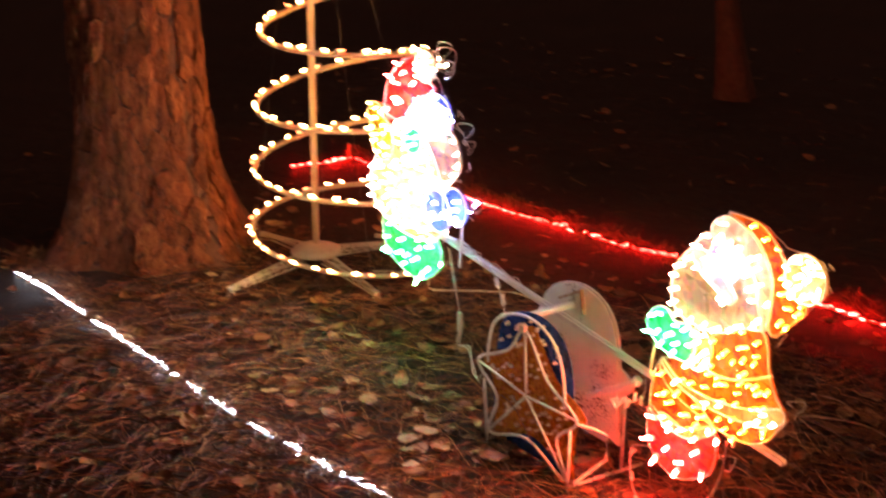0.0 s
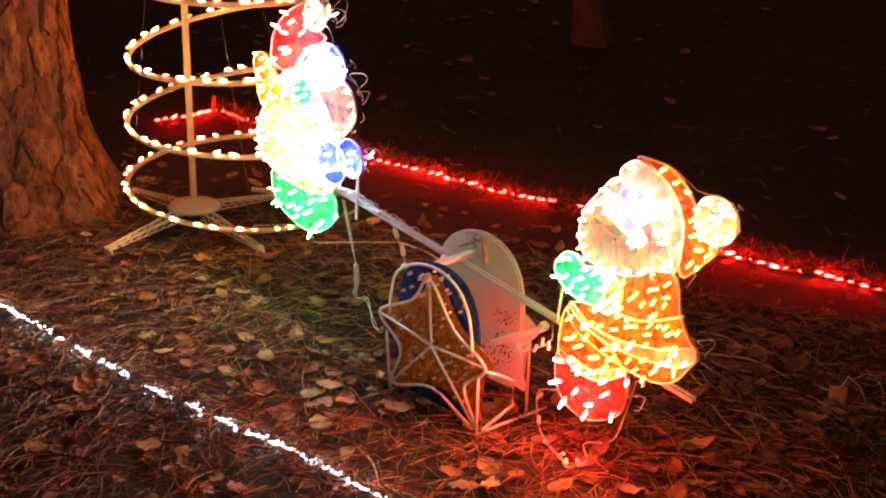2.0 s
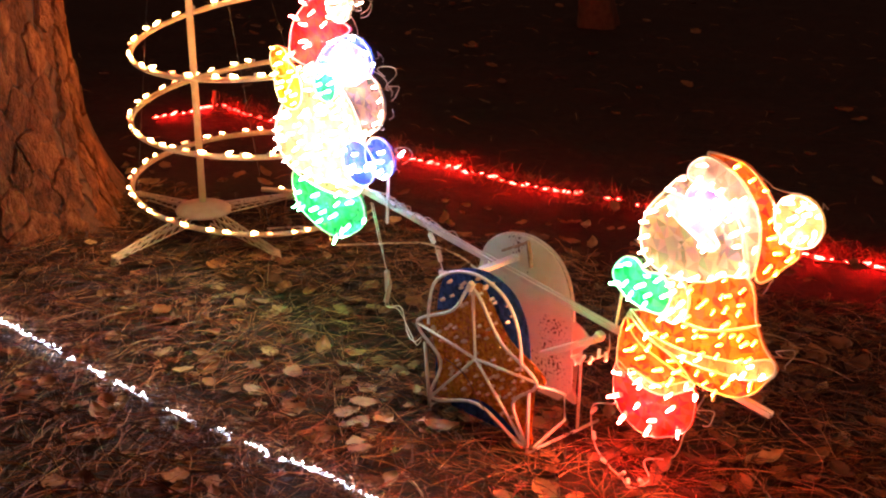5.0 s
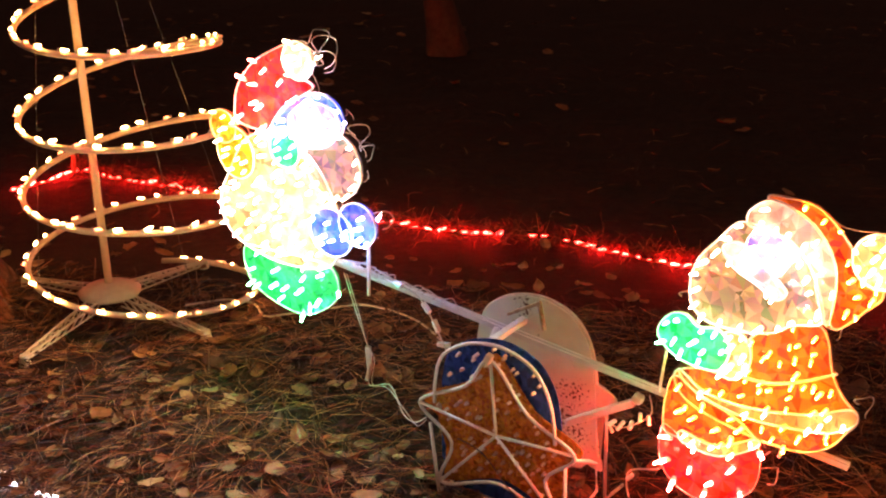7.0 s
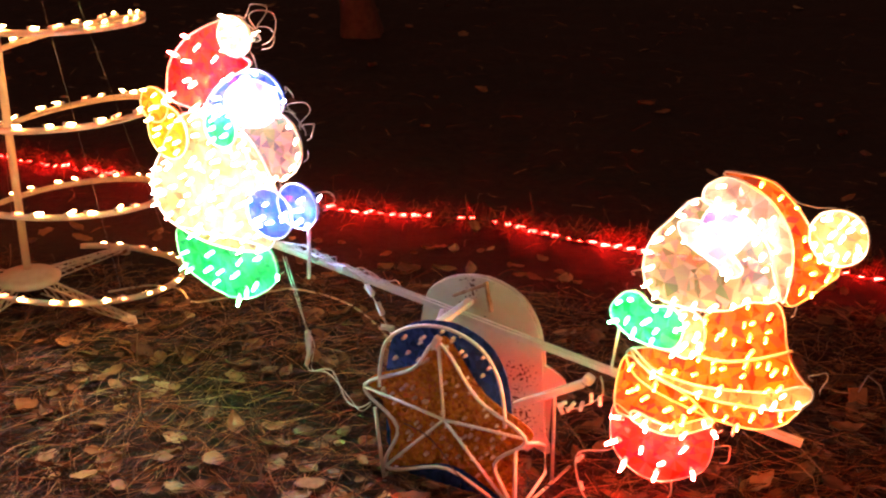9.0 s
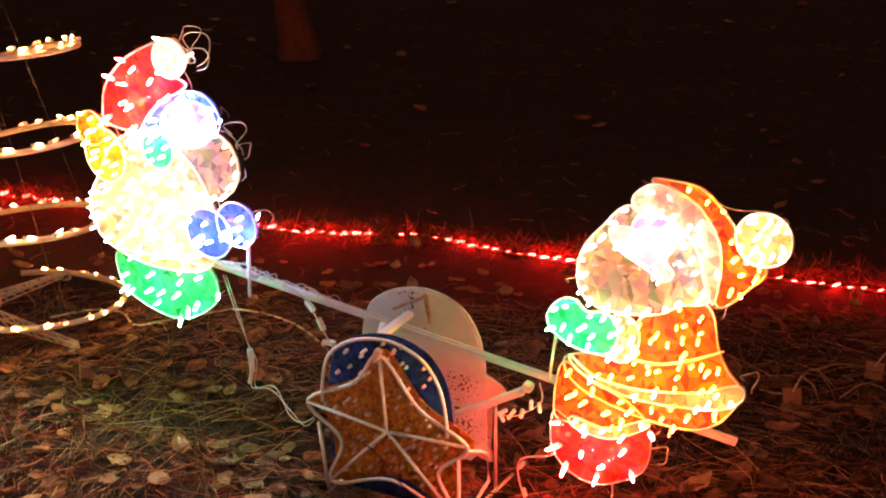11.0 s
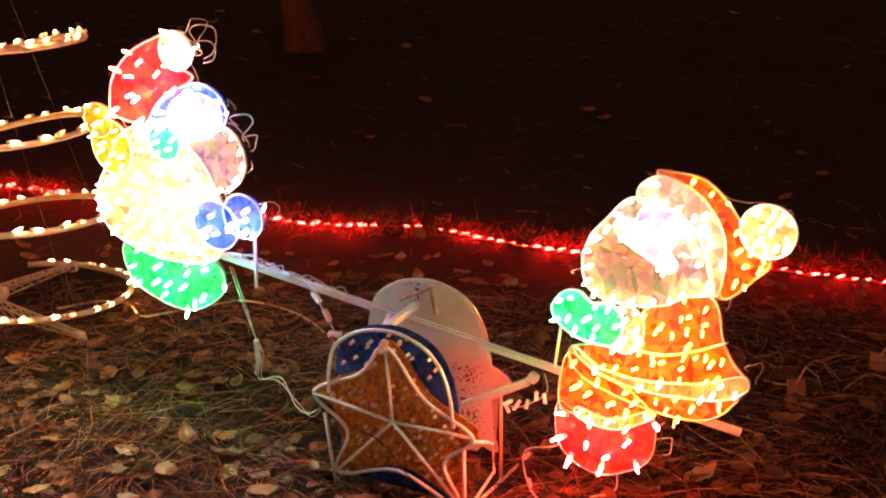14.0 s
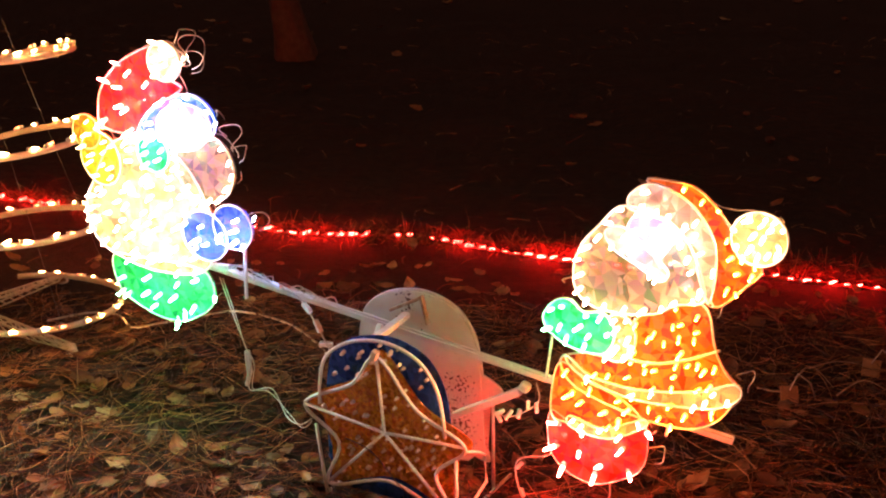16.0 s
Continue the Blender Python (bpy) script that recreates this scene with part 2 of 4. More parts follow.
def bark_material():
    m, nt, b, _ = mat_new("plated_pine_bark")
    tc = nt.nodes.new("ShaderNodeTexCoord")
    mp = nt.nodes.new("ShaderNodeMapping")
    mp.inputs["Scale"].default_value = (1.0, 1.0, 0.42)
    nt.links.new(tc.outputs["Object"], mp.inputs[0])
    nz = node(nt, "ShaderNodeTexNoise", Scale=9.0, Detail=5.0)
    nt.links.new(mp.outputs[0], nz.inputs["Vector"])
    add = nt.nodes.new("ShaderNodeMix")
    add.data_type = "RGBA"
    add.inputs[0].default_value = 0.07
    nt.links.new(mp.outputs[0], add.inputs[6])
    nt.links.new(nz.outputs["Color"], add.inputs[7])
    v = node(nt, "ShaderNodeTexVoronoi", Scale=15.0)
    v.feature = "DISTANCE_TO_EDGE"
    nt.links.new(add.outputs[2], v.inputs["Vector"])
    fine = node(nt, "ShaderNodeTexNoise", Scale=70.0, Detail=6.0, Roughness=0.65)
    nt.links.new(mp.outputs[0], fine.inputs["Vector"])
    edge = ramp(nt, v.outputs["Distance"], [(0.0, (0, 0, 0)), (0.10, (1, 1, 1))])
    colr = ramp(nt, fine.outputs["Fac"], [(0.3, (0.09, 0.038, 0.02)), (0.7, (0.22, 0.10, 0.055))])
    dark = nt.nodes.new("ShaderNodeMix")
    dark.data_type = "RGBA"
    dark.inputs[6].default_value = (0.06, 0.03, 0.02, 1)
    nt.links.new(edge.outputs[0], dark.inputs[0])
    nt.links.new(colr.outputs[0], dark.inputs[7])
    nt.links.new(dark.outputs[2], b.inputs["Base Color"])
    b.inputs["Roughness"].default_value = 0.9
    mul = nt.nodes.new("ShaderNodeMath")
    mul.operation = "MULTIPLY_ADD"
    nt.links.new(fine.outputs["Fac"], mul.inputs[0])
    mul.inputs[1].default_value = 0.35
    nt.links.new(edge.outputs[0], mul.inputs[2])
    bumped(nt, b, mul.outputs[0], 0.9, 0.012)
    return m


def ground_material():
    m, nt, b, _ = mat_new("needle_covered_soil")
    tc = nt.nodes.new("ShaderNodeTexCoord")
    big = node(nt, "ShaderNodeTexNoise", Scale=1.6, Detail=4.0)
    mid = node(nt, "ShaderNodeTexNoise", Scale=26.0, Detail=8.0, Roughness=0.7)
    fine = node(nt, "ShaderNodeTexNoise", Scale=160.0, Detail=4.0)
    fine.inputs["Distortion"].default_value = 2.0
    for n in (big, mid, fine):
        nt.links.new(tc.outputs["Object"], n.inputs["Vector"])
    r1 = ramp(nt, mid.outputs["Fac"], [(0.30, (0.009, 0.0030, 0.0018)), (0.5, (0.030, 0.0100, 0.0048)), (0.75, (0.075, 0.027, 0.012))])
    r2 = ramp(nt, big.outputs["Fac"], [(0.3, (0.55, 0.55, 0.5)), (0.7, (1.0, 0.95, 0.9))])
    mx = nt.nodes.new("ShaderNodeMix")
    mx.data_type, mx.blend_type = "RGBA", "MULTIPLY"
    mx.inputs[0].default_value = 1.0
    nt.links.new(r1.outputs[0], mx.inputs[6])
    nt.links.new(r2.outputs[0], mx.inputs[7])
    nt.links.new(mx.outputs[2], b.inputs["Base Color"])
    b.inputs["Roughness"].default_value = 0.95
    mul = nt.nodes.new("ShaderNodeMath")
    mul.operation = "ADD"
    nt.links.new(fine.outputs["Fac"], mul.inputs[0])
    nt.links.new(mid.outputs["Fac"], mul.inputs[1])
    bumped(nt, b, mul.outputs[0], 0.8, 0.012)
    return m


def litter_material(name, stops, rough, by_object):
    m, nt, b, out = mat_new(name)
    if by_object:
        src = nt.nodes.new("ShaderNodeObjectInfo").outputs["Random"]
    else:
        src = nt.nodes.new("ShaderNodeNewGeometry").outputs["Random Per Island"]
    r = ramp(nt, src, stops)
    tc = nt.nodes.new("ShaderNodeTexCoord")
    nz = node(nt, "ShaderNodeTexNoise", Scale=55.0, Detail=5.0)
    nt.links.new(tc.outputs["Object"], nz.inputs["Vector"])
    sh = ramp(nt, nz.outputs["Fac"], [(0.3, (0.55, 0.5, 0.45)), (0.65, (1, 1, 1))])
    mx = nt.nodes.new("ShaderNodeMix")
    mx.data_type, mx.blend_type = "RGBA", "MULTIPLY"
    mx.inputs[0].default_value = 0.8
    nt.links.new(r.outputs[0], mx.inputs[6])
    nt.links.new(sh.outputs[0], mx.inputs[7])
    nt.links.new(mx.outputs[2], b.inputs["Base Color"])
    b.inputs["Roughness"].default_value = rough
    bumped(nt, b, nz.outputs["Fac"], 0.3, 0.003)
    return m


DRYWOOD = surface("dry_grey_wood", (0.42, 0.28, 0.18), (0.28, 0.17, 0.10), 0.8, 40, 260, 0.5)
BARK, SOIL = bark_material(), ground_material()
YOUNGBARK = surface("grey_brown_young_bark", (0.15, 0.070, 0.042), (0.085, 0.038, 0.024), 0.9, 22, 110, 0.7)


def plate_material():
    m, nt, b, _ = mat_new("flaky_bark_plate")
    tc = nt.nodes.new("ShaderNodeTexCoord")
    mp = nt.nodes.new("ShaderNodeMapping")
    mp.inputs["Scale"].default_value = (1.0, 1.0, 0.35)
    nt.links.new(tc.outputs["Object"], mp.inputs[0])
    n1 = node(nt, "ShaderNodeTexNoise", Scale=38.0, Detail=8.0, Roughness=0.7)
    n2 = node(nt, "ShaderNodeTexNoise", Scale=190.0, Detail=4.0)
    for n in (n1, n2):
        nt.links.new(mp.outputs[0], n.inputs["Vector"])
    r = ramp(nt, n1.outputs["Fac"], [(0.32, (0.045, 0.013, 0.006)), (0.48, (0.26, 0.085, 0.028)), (0.70, (0.50, 0.20, 0.072))])
    info = nt.nodes.new("ShaderNodeObjectInfo")
    tint = ramp(nt, info.outputs["Random"], [(0.0, (0.50, 0.44, 0.42)), (1.0, (1.0, 1.0, 1.0))])
    mx = nt.nodes.new("ShaderNodeMix")
    mx.data_type, mx.blend_type = "RGBA", "MULTIPLY"
    mx.inputs[0].default_value = 1.0
    nt.links.new(r.outputs[0], mx.inputs[6])
    nt.links.new(tint.outputs[0], mx.inputs[7])
    nt.links.new(mx.outputs[2], b.inputs["Base Color"])
    b.inputs["Roughness"].default_value = 0.85
    add = nt.nodes.new("ShaderNodeMath")
    add.operation = "ADD"
    nt.links.new(n1.outputs["Fac"], add.inputs[0])
    nt.links.new(n2.outputs["Fac"], add.inputs[1])
    bumped(nt, b, add.outputs[0], 1.0, 0.012)
    return m


PLATEBARK = plate_material()
LEAFSTOPS = [(0.0, (0.19, 0.066, 0.022)), (0.35, (0.31, 0.145, 0.052)), (0.6, (0.11, 0.040, 0.018)), (0.85, (0.25, 0.125, 0.050)), (1.0, (0.48, 0.34, 0.17))]
LEAF = litter_material("dry_leaf", LEAFSTOPS, 0.6, True)
LEAFMASS = litter_material("dry_leaf_mass", LEAFSTOPS, 0.6, False)
NEEDLE = litter_material("dry_pine_needle", [(0.0, (0.020, 0.005, 0.002)), (0.45, (0.085, 0.022, 0.007)), (0.75, (0.22, 0.066, 0.020)), (1.0, (0.50, 0.25, 0.10))], 0.55, False)

# ---------- ground ----------
def ground_z(x, y):
    fade = max(0.0, 1.0 - max(abs(x), abs(y - 3)) / 30)
    return fade * (0.010 * noise.noise((x * 1.7, y * 1.7, 3.1)) + 0.006 * noise.noise((x * 7, y * 7, 8.4)) - 0.006)


def spread(lo, hi, step):
    core = list(np.arange(lo, hi + 1e-6, step))
    far = [0.15, 0.4, 0.9, 2, 4, 9, 20, 45, 100, 220, 500]
    return [lo - f for f in far[::-1]] + core + [hi + f for f in far]


xs, ys = spread(-3.0, 2.6, 0.045), spread(0.6, 7.2, 0.05)
gv = [(x, y, ground_z(x, y)) for y in ys for x in xs]
nx = len(xs)
gf = [(j * nx + i, j * nx + i + 1, (j + 1) * nx + i + 1, (j + 1) * nx + i) for j in range(len(ys) - 1) for i in range(nx - 1)]
gme = bpy.data.meshes.new("ground")
gme.from_pydata(gv, [], gf)
gme.materials.append(SOIL)
ground = smooth(new("ground", gme))
tagged(ground, "dark soil under brown pine needles and fallen leaves", "ground", kind="structure")

# ---------- trees ----------
def make_trunk(name, x, y, r, height, flare, lean=(0, 0), seg=96, rings=90, seed=0.0, bark=BARK):
    bm = bmesh.new()
    rows = []
    for j in range(rings):
        u = j / (rings - 1)
        z = -0.06 + height * u ** 1.5
        zz = max(z, 0)
        ring = []
        for k in range(seg):
            a = 2 * math.pi * k / seg
            root = 0.5 + 0.5 * math.cos(4 * a + 0.9 + seed) + 0.35 * math.cos(7 * a + seed)
            rr = r * (1 - 0.06 * zz) + flare * math.exp(-zz / 0.22) * (0.65 + 0.35 * root)
            px, py = math.cos(a), math.sin(a)
            rr += -0.012 + 0.010 * noise.noise((px * 3, py * 3, z * 3 + seed)) + 0.004 * noise.noise((px * 14, py * 14, z * 6 + seed))
            ring.append(bm.verts.new((rr * px + lean[0] * zz, rr * py + lean[1] * zz, z)))
        rows.append(ring)
    for j in range(rings - 1):
        for k in range(seg):
            f = bm.faces.new((rows[j][k], rows[j][(k + 1) % seg], rows[j + 1][(k + 1) % seg], rows[j + 1][k]))
            f.smooth = True
    bm.faces.new(rows[-1])
    root = new(name)
    root.matrix_world = pose(x, y, 0)
    part("trunk", bm, bark, root)
    return root


PINE_R, PINE_FLARE, PINE_LEAN = 0.222, 0.180, (-0.02, 0.0)
pine = make_trunk("pine_tree", -1.735, 2.775, PINE_R, 3.2, PINE_FLARE, PINE_LEAN)


def pine_surface(a, z):
    zz = max(z, 0)
    root = 0.5 + 0.5 * math.cos(4 * a + 0.9) + 0.35 * math.cos(7 * a)
    rr = PINE_R * (1 - 0.06 * zz) + PINE_FLARE * math.exp(-zz / 0.22) * (0.65 + 0.35 * root)
    px, py = math.cos(a), math.sin(a)
    rr += -0.012 + 0.010 * noise.noise((px * 3, py * 3, z * 3)) + 0.004 * noise.noise((px * 14, py * 14, z * 6))
    return rr


def bark_plates(parent):
    """Irregular upright plates: cells of a jittered lattice, drawn in from their neighbours and raised."""
    r = random.Random(5)
    du, dz, R = 0.055, 0.105, 0.24
    cols = int(2 * math.pi * R / du)
    sites = {}
    for i in range(-1, cols + 2):
        for j in range(-1, 16):
            sites[i, j] = Vector((du * (i + r.uniform(-0.45, 0.45)), dz * (j + 0.5 * (i % 2) + r.uniform(-0.48, 0.48))))
    for (i, j), c in sites.items():
        a0 = c.x / R
        facing = math.cos(a0 - radians(-52))
        if not (0 <= i < cols and 0 <= j < 13) or facing < 0.05:
            continue
        poly = [c + Vector(q) for q in ((-0.1, -0.2), (0.1, -0.2), (0.1, 0.2), (-0.1, 0.2))]
        for di in (-2, -1, 0, 1, 2):
            for dj in (-2, -1, 0, 1, 2):
                o = sites.get((i + di, j + dj))
                if o is None or (di, dj) == (0, 0):
                    continue
                n = o - c
                n = Vector((n.x, n.y * 0.20))
                mid = (o + c) / 2
                lim = n.normalized().dot(mid) - r.uniform(-0.0035, 0.0030)
                n.normalize()
                cut = []
                for k in range(len(poly)):
                    p, q = poly[k - 1], poly[k]
                    sp, sq = n.dot(p) - lim, n.dot(q) - lim
                    if (sp <= 0) != (sq <= 0):
                        cut.append(p.lerp(q, sp / (sp - sq)))
                    if sq <= 0:
                        cut.append(q)
                poly = cut
                if len(poly) < 3:
                    break
            if len(poly) < 3:
                break
        if len(poly) < 3:
            continue
        edge = []
        for k in range(len(poly)):
            p, q = poly[k - 1], poly[k]
            steps = max(1, int((q - p).length / 0.013))
            for w in range(steps):
                e = p.lerp(q, w / steps)
                edge.append(e + 0.011 * Vector((noise.noise((e.x * 45, e.y * 45, 1)), noise.noise((e.x * 45, e.y * 45, 7)))) + 0.007 * Vector((noise.noise((e.x * 130, e.y * 130, 2)), noise.noise((e.x * 130, e.y * 130, 5)))))
        cen = sum(edge, Vector((0, 0))) / len(edge)
        hgt = r.choice((0.003, 0.008, 0.013, 0.019)) * r.uniform(0.7, 1.3)
        bm = bmesh.new()

        def put(e, h):
            a = e.x / R
            q = pine_surface(a, e.y) + h
            return bm.verts.new((q * math.cos(a) + PINE_LEAN[0] * max(e.y, 0), q * math.sin(a), e.y))

        low = [put(e, -0.012) for e in edge]
        top = [put(cen + (e - cen) * 0.93, hgt * r.uniform(0.7, 1.1)) for e in edge]
        inn = [put(cen + (e - cen) * 0.5, hgt * r.uniform(0.95, 1.25)) for e in edge]
        hub = put(cen, hgt * 1.1)
        m = len(edge)
        for k in range(m):
            k2 = (k + 1) % m
            bm.faces.new((low[k], low[k2], top[k2], top[k]))
            bm.faces.new((top[k], top[k2], inn[k2], inn[k]))
            bm.faces.new((inn[k], inn[k2], hub))
        bmesh.ops.recalc_face_normals(bm, faces=bm.faces[:])
        part("bark_plate", bm, PLATEBARK, parent)


tagged(pine, "thick pine trunk with plated bark flaring into roots", "tree")
sapling = make_trunk("young_tree", -0.965, 6.22, 0.072, 3.4, 0.06, (-0.16, 0.0), 32, 40, 2.0, YOUNGBARK)
tagged(sapling, "thin leaning tree trunk lost in the dark", "tree")

# ---------- bulbs ----------
def bulb_mesh(name, key, length=0.0165, r=0.0030, socket=0.008):
    """A mini bulb along +Z: socket below, tapered glass above, its tip made brighter in the figures' bulbs."""
    bm = bmesh.new()
    tip_lit = key in TIP_GLOW
    prof = [(0.0042, -socket, 1), (0.0042, 0.0, 1), (r * 0.9, 0.0, 0), (r, length * 0.35, 0), (r * (0.62 if tip_lit else 0.75), length * (0.86 if tip_lit else 0.75), 2 if tip_lit else 0), (0.0008, length, 0)]
    seg = 7
    rings = [[bm.verts.new((q * math.cos(2 * math.pi * k / seg), q * math.sin(2 * math.pi * k / seg), z)) for k in range(seg)] for q, z, _ in prof]
    for i in range(len(prof) - 1):
        for k in range(seg):
            f = bm.faces.new((rings[i][k], rings[i][(k + 1) % seg], rings[i + 1][(k + 1) % seg], rings[i + 1][k]))
            f.material_index = prof[i][2]
    bm.faces.new(rings[0][::-1]).material_index = 1
    bm.faces.new(rings[-1]).material_index = 2 if tip_lit else 0
    me = bpy.data.meshes.new(name)
    bm.to_mesh(me)
    bm.free()
    for m in (GLOW[key], SOCKET, *([TIP_GLOW[key]] if tip_lit else [])):
        me.materials.append(m)
    return me


BULB = {k: bulb_mesh("bulb_" + k, k) for k in GLOW}


def bulb(key, place, way, parent, size=1.0):
    ob = new("bulb", BULB[key])
    ob.parent = parent
    ob.matrix_local = Matrix.Translation(place) @ Vector(way).to_track_quat("Z", "Y").to_matrix().to_4x4() @ Matrix.Diagonal((size, size, size, 1))
    return ob


# ---------- seesaw ----------
rng = random.Random(7)
seesaw = new("seesaw")
seesaw.matrix_world = pose(0.197, 2.169, 0.362, 0, TILT, -20.56)
tagged(seesaw, "white metal rocking seesaw with two light-up holiday figures", "seesaw")

bm = bmesh.new()
chan = [(y, z - 0.022) for y, z in ((0.006, -0.006), (0.020, -0.006), (0.020, 0.005), (0.0172, 0.005), (0.0172, -0.0045), (0.0088, -0.0045), (0.0088, 0.005), (0.006, 0.005))]
ends = [[bm.verts.new((x, cy, cz)) for cy, cz in chan] for x in (-0.66, 0.655)]
for k in range(8):
    bm.faces.new((ends[0][k], ends[1][k], ends[1][(k + 1) % 8], ends[0][(k + 1) % 8]))
bm.faces.new(ends[0])
bm.faces.new(ends[1][::-1])
bmesh.ops.recalc_face_normals(bm, faces=bm.faces[:])
part("beam", bm, PAINT, seesaw, "white painted channel beam")
bm = bmesh.new()
bar(bm, (-0.367, -0.020, 0.092), (-0.355, -0.020, -0.05), 0.006, 0.006, 0, 0.001)
part("handle", bm, PAINT, seesaw)
bm = bmesh.new()
bar(bm, (0.305, -0.014, -0.01), (0.305, -0.014, 0.13), 0.005, 0.005, 0, 0.001)
part("handle", bm, PAINT, seesaw)
bm = bmesh.new()
bar(bm, (0.54, 0.0, -0.05), (0.54, 0.0, 0.0), 0.005, 0.008, 0, 0.001)
part("bracket", bm, PAINT, seesaw)

FILM_ORDER = list(FILM)
def figure(shapes, label, extra=()):
    """A flat figure: film sheets in layers, each edged with white tubing."""
    bm = bmesh.new()
    for name, pts, y, fm, edge in shapes:
        slab(bm, pts, y, 0.004, FILM_ORDER.index(fm))
        if edge:
            tube(bm, [(p[0], y - 0.004, p[1]) for p in pts], edge * 0.78, 6, True, len(FILM_ORDER))
    for pts in extra:
        tube(bm, pts, 0.0028, 6, False, len(FILM_ORDER))
    return part("light_up_figure", bm, [FILM[k] for k in FILM_ORDER] + [TUBE], seesaw, label)


def lights(shapes, plan):
    """Mini bulbs standing out of the sheets. plan: sheet: bulb kind, spacing, size."""
    spots = []
    for i, (name, pts, y, fm, edge) in enumerate(shapes):
        if name not in plan:
            continue
        key, gap, size = plan[name]
        x0, x1 = min(p[0] for p in pts), max(p[0] for p in pts)
        z0, z1 = min(p[1] for p in pts), max(p[1] for p in pts)
        if name == "face":
            mid = sum((Vector(q) for q in pts), Vector((0, 0))) / len(pts)
            for k in range(0, len(pts), max(1, round(gap / (Vector(pts[0]) - Vector(pts[1])).length))):
                q = mid + (Vector(pts[k]) - mid) * rng.uniform(0.84, 0.97)
                if not any(o[2] < y - 0.001 and inside(q, o[1]) for o in shapes):
                    spots.append((key, (q.x, q.y), y, size))
            continue
        row = 0
        z = z0 + gap * 0.4
        while z < z1:
            x = x0 + gap * (0.3 + 0.5 * (row % 2))
            while x < x1:
                p = (x + rng.uniform(-0.38, 0.38) * gap, z + rng.uniform(-0.36, 0.36) * gap)
                hidden = any(o[2] < y - 0.001 and inside(p, o[1]) for o in shapes)
                if inside(p, pts) and not hidden:
                    spots.append((key, p, y, size))
                x += gap
            z += gap * 0.86
            row += 1
    bm = bmesh.new()
    order = sorted(spots, key=lambda s: (round(s[1][1] / 0.05), s[1][0]))
    runs = [[]]
    for a, b in zip(order, order[1:]):
        p, q = Vector(a[1]), Vector(b[1])
        runs[-1] += [(p.x, 0.010, p.y)]
        if (q - p).length > 0.075:
            runs.append([])
        else:
            runs[-1] += [((p.x + q.x) / 2, 0.020, (p.y + q.y) / 2 - 0.006)]
    for run in runs:
        if len(run) > 2:
            tube(bm, spline(run, False, 2), 0.0012, 4)
    string = part("light_string", bm, WIRE, seesaw, "string of lit mini bulbs on white wire")
    for key, p, y, size in spots:
        lean = Vector((rng.uniform(-0.3, 0.3), rng.uniform(-0.45, 0.25)))
        probe = [Vector((math.cos(q * 0.785), math.sin(q * 0.785))) for q in range(8)]
        open_ways = [w for w in probe if not any(inside((p[0] + w.x * 0.018, p[1] + w.y * 0.018), o[1]) for o in shapes)]
        if open_ways:
            lean += (1.1 if key in ("red", "green") and size > 1.05 else 0.4) * sum(open_ways, Vector((0, 0))) / len(open_ways)
        bulb(key, (p[0], y - 0.0025, p[1]), (lean.x, -1, lean.y), string, size * rng.uniform(0.85, 1.25))
        # unseen extra bulbs behind the sheets, added to brighten film and rear panel
        if rng.random() < 0.30 and len(open_ways) == 0:
            bulb(key, (p[0], 0.026, p[1]), (rng.uniform(-0.6, 0.6), 0.4, rng.uniform(-0.6, 0.6)), string, size * 0.9)


# the stout bearded figure in the red coat
S = spline
stout = []
stout.append(("hat", S([(0.429, 0.418), (0.469, 0.427), (0.513, 0.426), (0.552, 0.402), (0.590, 0.366), (0.645, 0.320), (0.626, 0.279), (0.580, 0.229), (0.549, 0.310), (0.479, 0.391)]), 0.0, "orange", 0.0028))
stout.append(("pompom", oval(0.632, 0.370, 0.047, 0.047), -0.006, "amber", 0.0030))
stout.append(("coat", S([(0.521, 0.224), (0.560, 0.226), (0.580, 0.203), (0.596, 0.155), (0.621, 0.117), (0.656, 0.086), (0.643, 0.053), (0.620, 0.013), (0.575, -0.015), (0.483, -0.023), (0.365, -0.005), (0.327, 0.039), (0.365, 0.067), (0.440, 0.084), (0.450, 0.160)]), 0.0, "orange", 0.0028))
stout.append(("trim", S([(0.338, 0.058), (0.387, 0.032), (0.451, 0.030), (0.513, 0.043), (0.583, 0.067), (0.643, 0.102), (0.657, 0.081), (0.623, 0.048), (0.564, 0.029), (0.482, 0.014), (0.408, 0.017), (0.354, 0.035)]), -0.008, "amber", 0.0026))
stout.append(("leg", S([(0.327, 0.036), (0.387, 0.016), (0.451, 0.004), (0.498, -0.026), (0.483, -0.051), (0.430, -0.080), (0.364, -0.081), (0.325, -0.068)]), -0.004, "orange", 0.0024))
stout.append(("boot", S([(0.323, -0.069), (0.364, -0.078), (0.430, -0.082), (0.499, -0.037), (0.515, -0.078), (0.511, -0.124), (0.484, -0.155), (0.430, -0.188), (0.374, -0.183), (0.332, -0.145)]), -0.002, "red", 0.0014))
stout.append(("boot_cuff", S([(0.364, -0.061), (0.430, -0.064), (0.498, -0.020), (0.502, -0.036), (0.441, -0.081), (0.370, -0.083)]), -0.010, "amber", 0.0024))
stout.append(("face", S([(0.394, 0.364), (0.363, 0.321), (0.336, 0.277), (0.328, 0.229), (0.340, 0.188), (0.372, 0.168), (0.430, 0.171), (0.486, 0.188), (0.521, 0.216), (0.565, 0.237), (0.551, 0.285), (0.529, 0.322), (0.489, 0.358), (0.440, 0.368)]), -0.010, "clear", 0.0028))
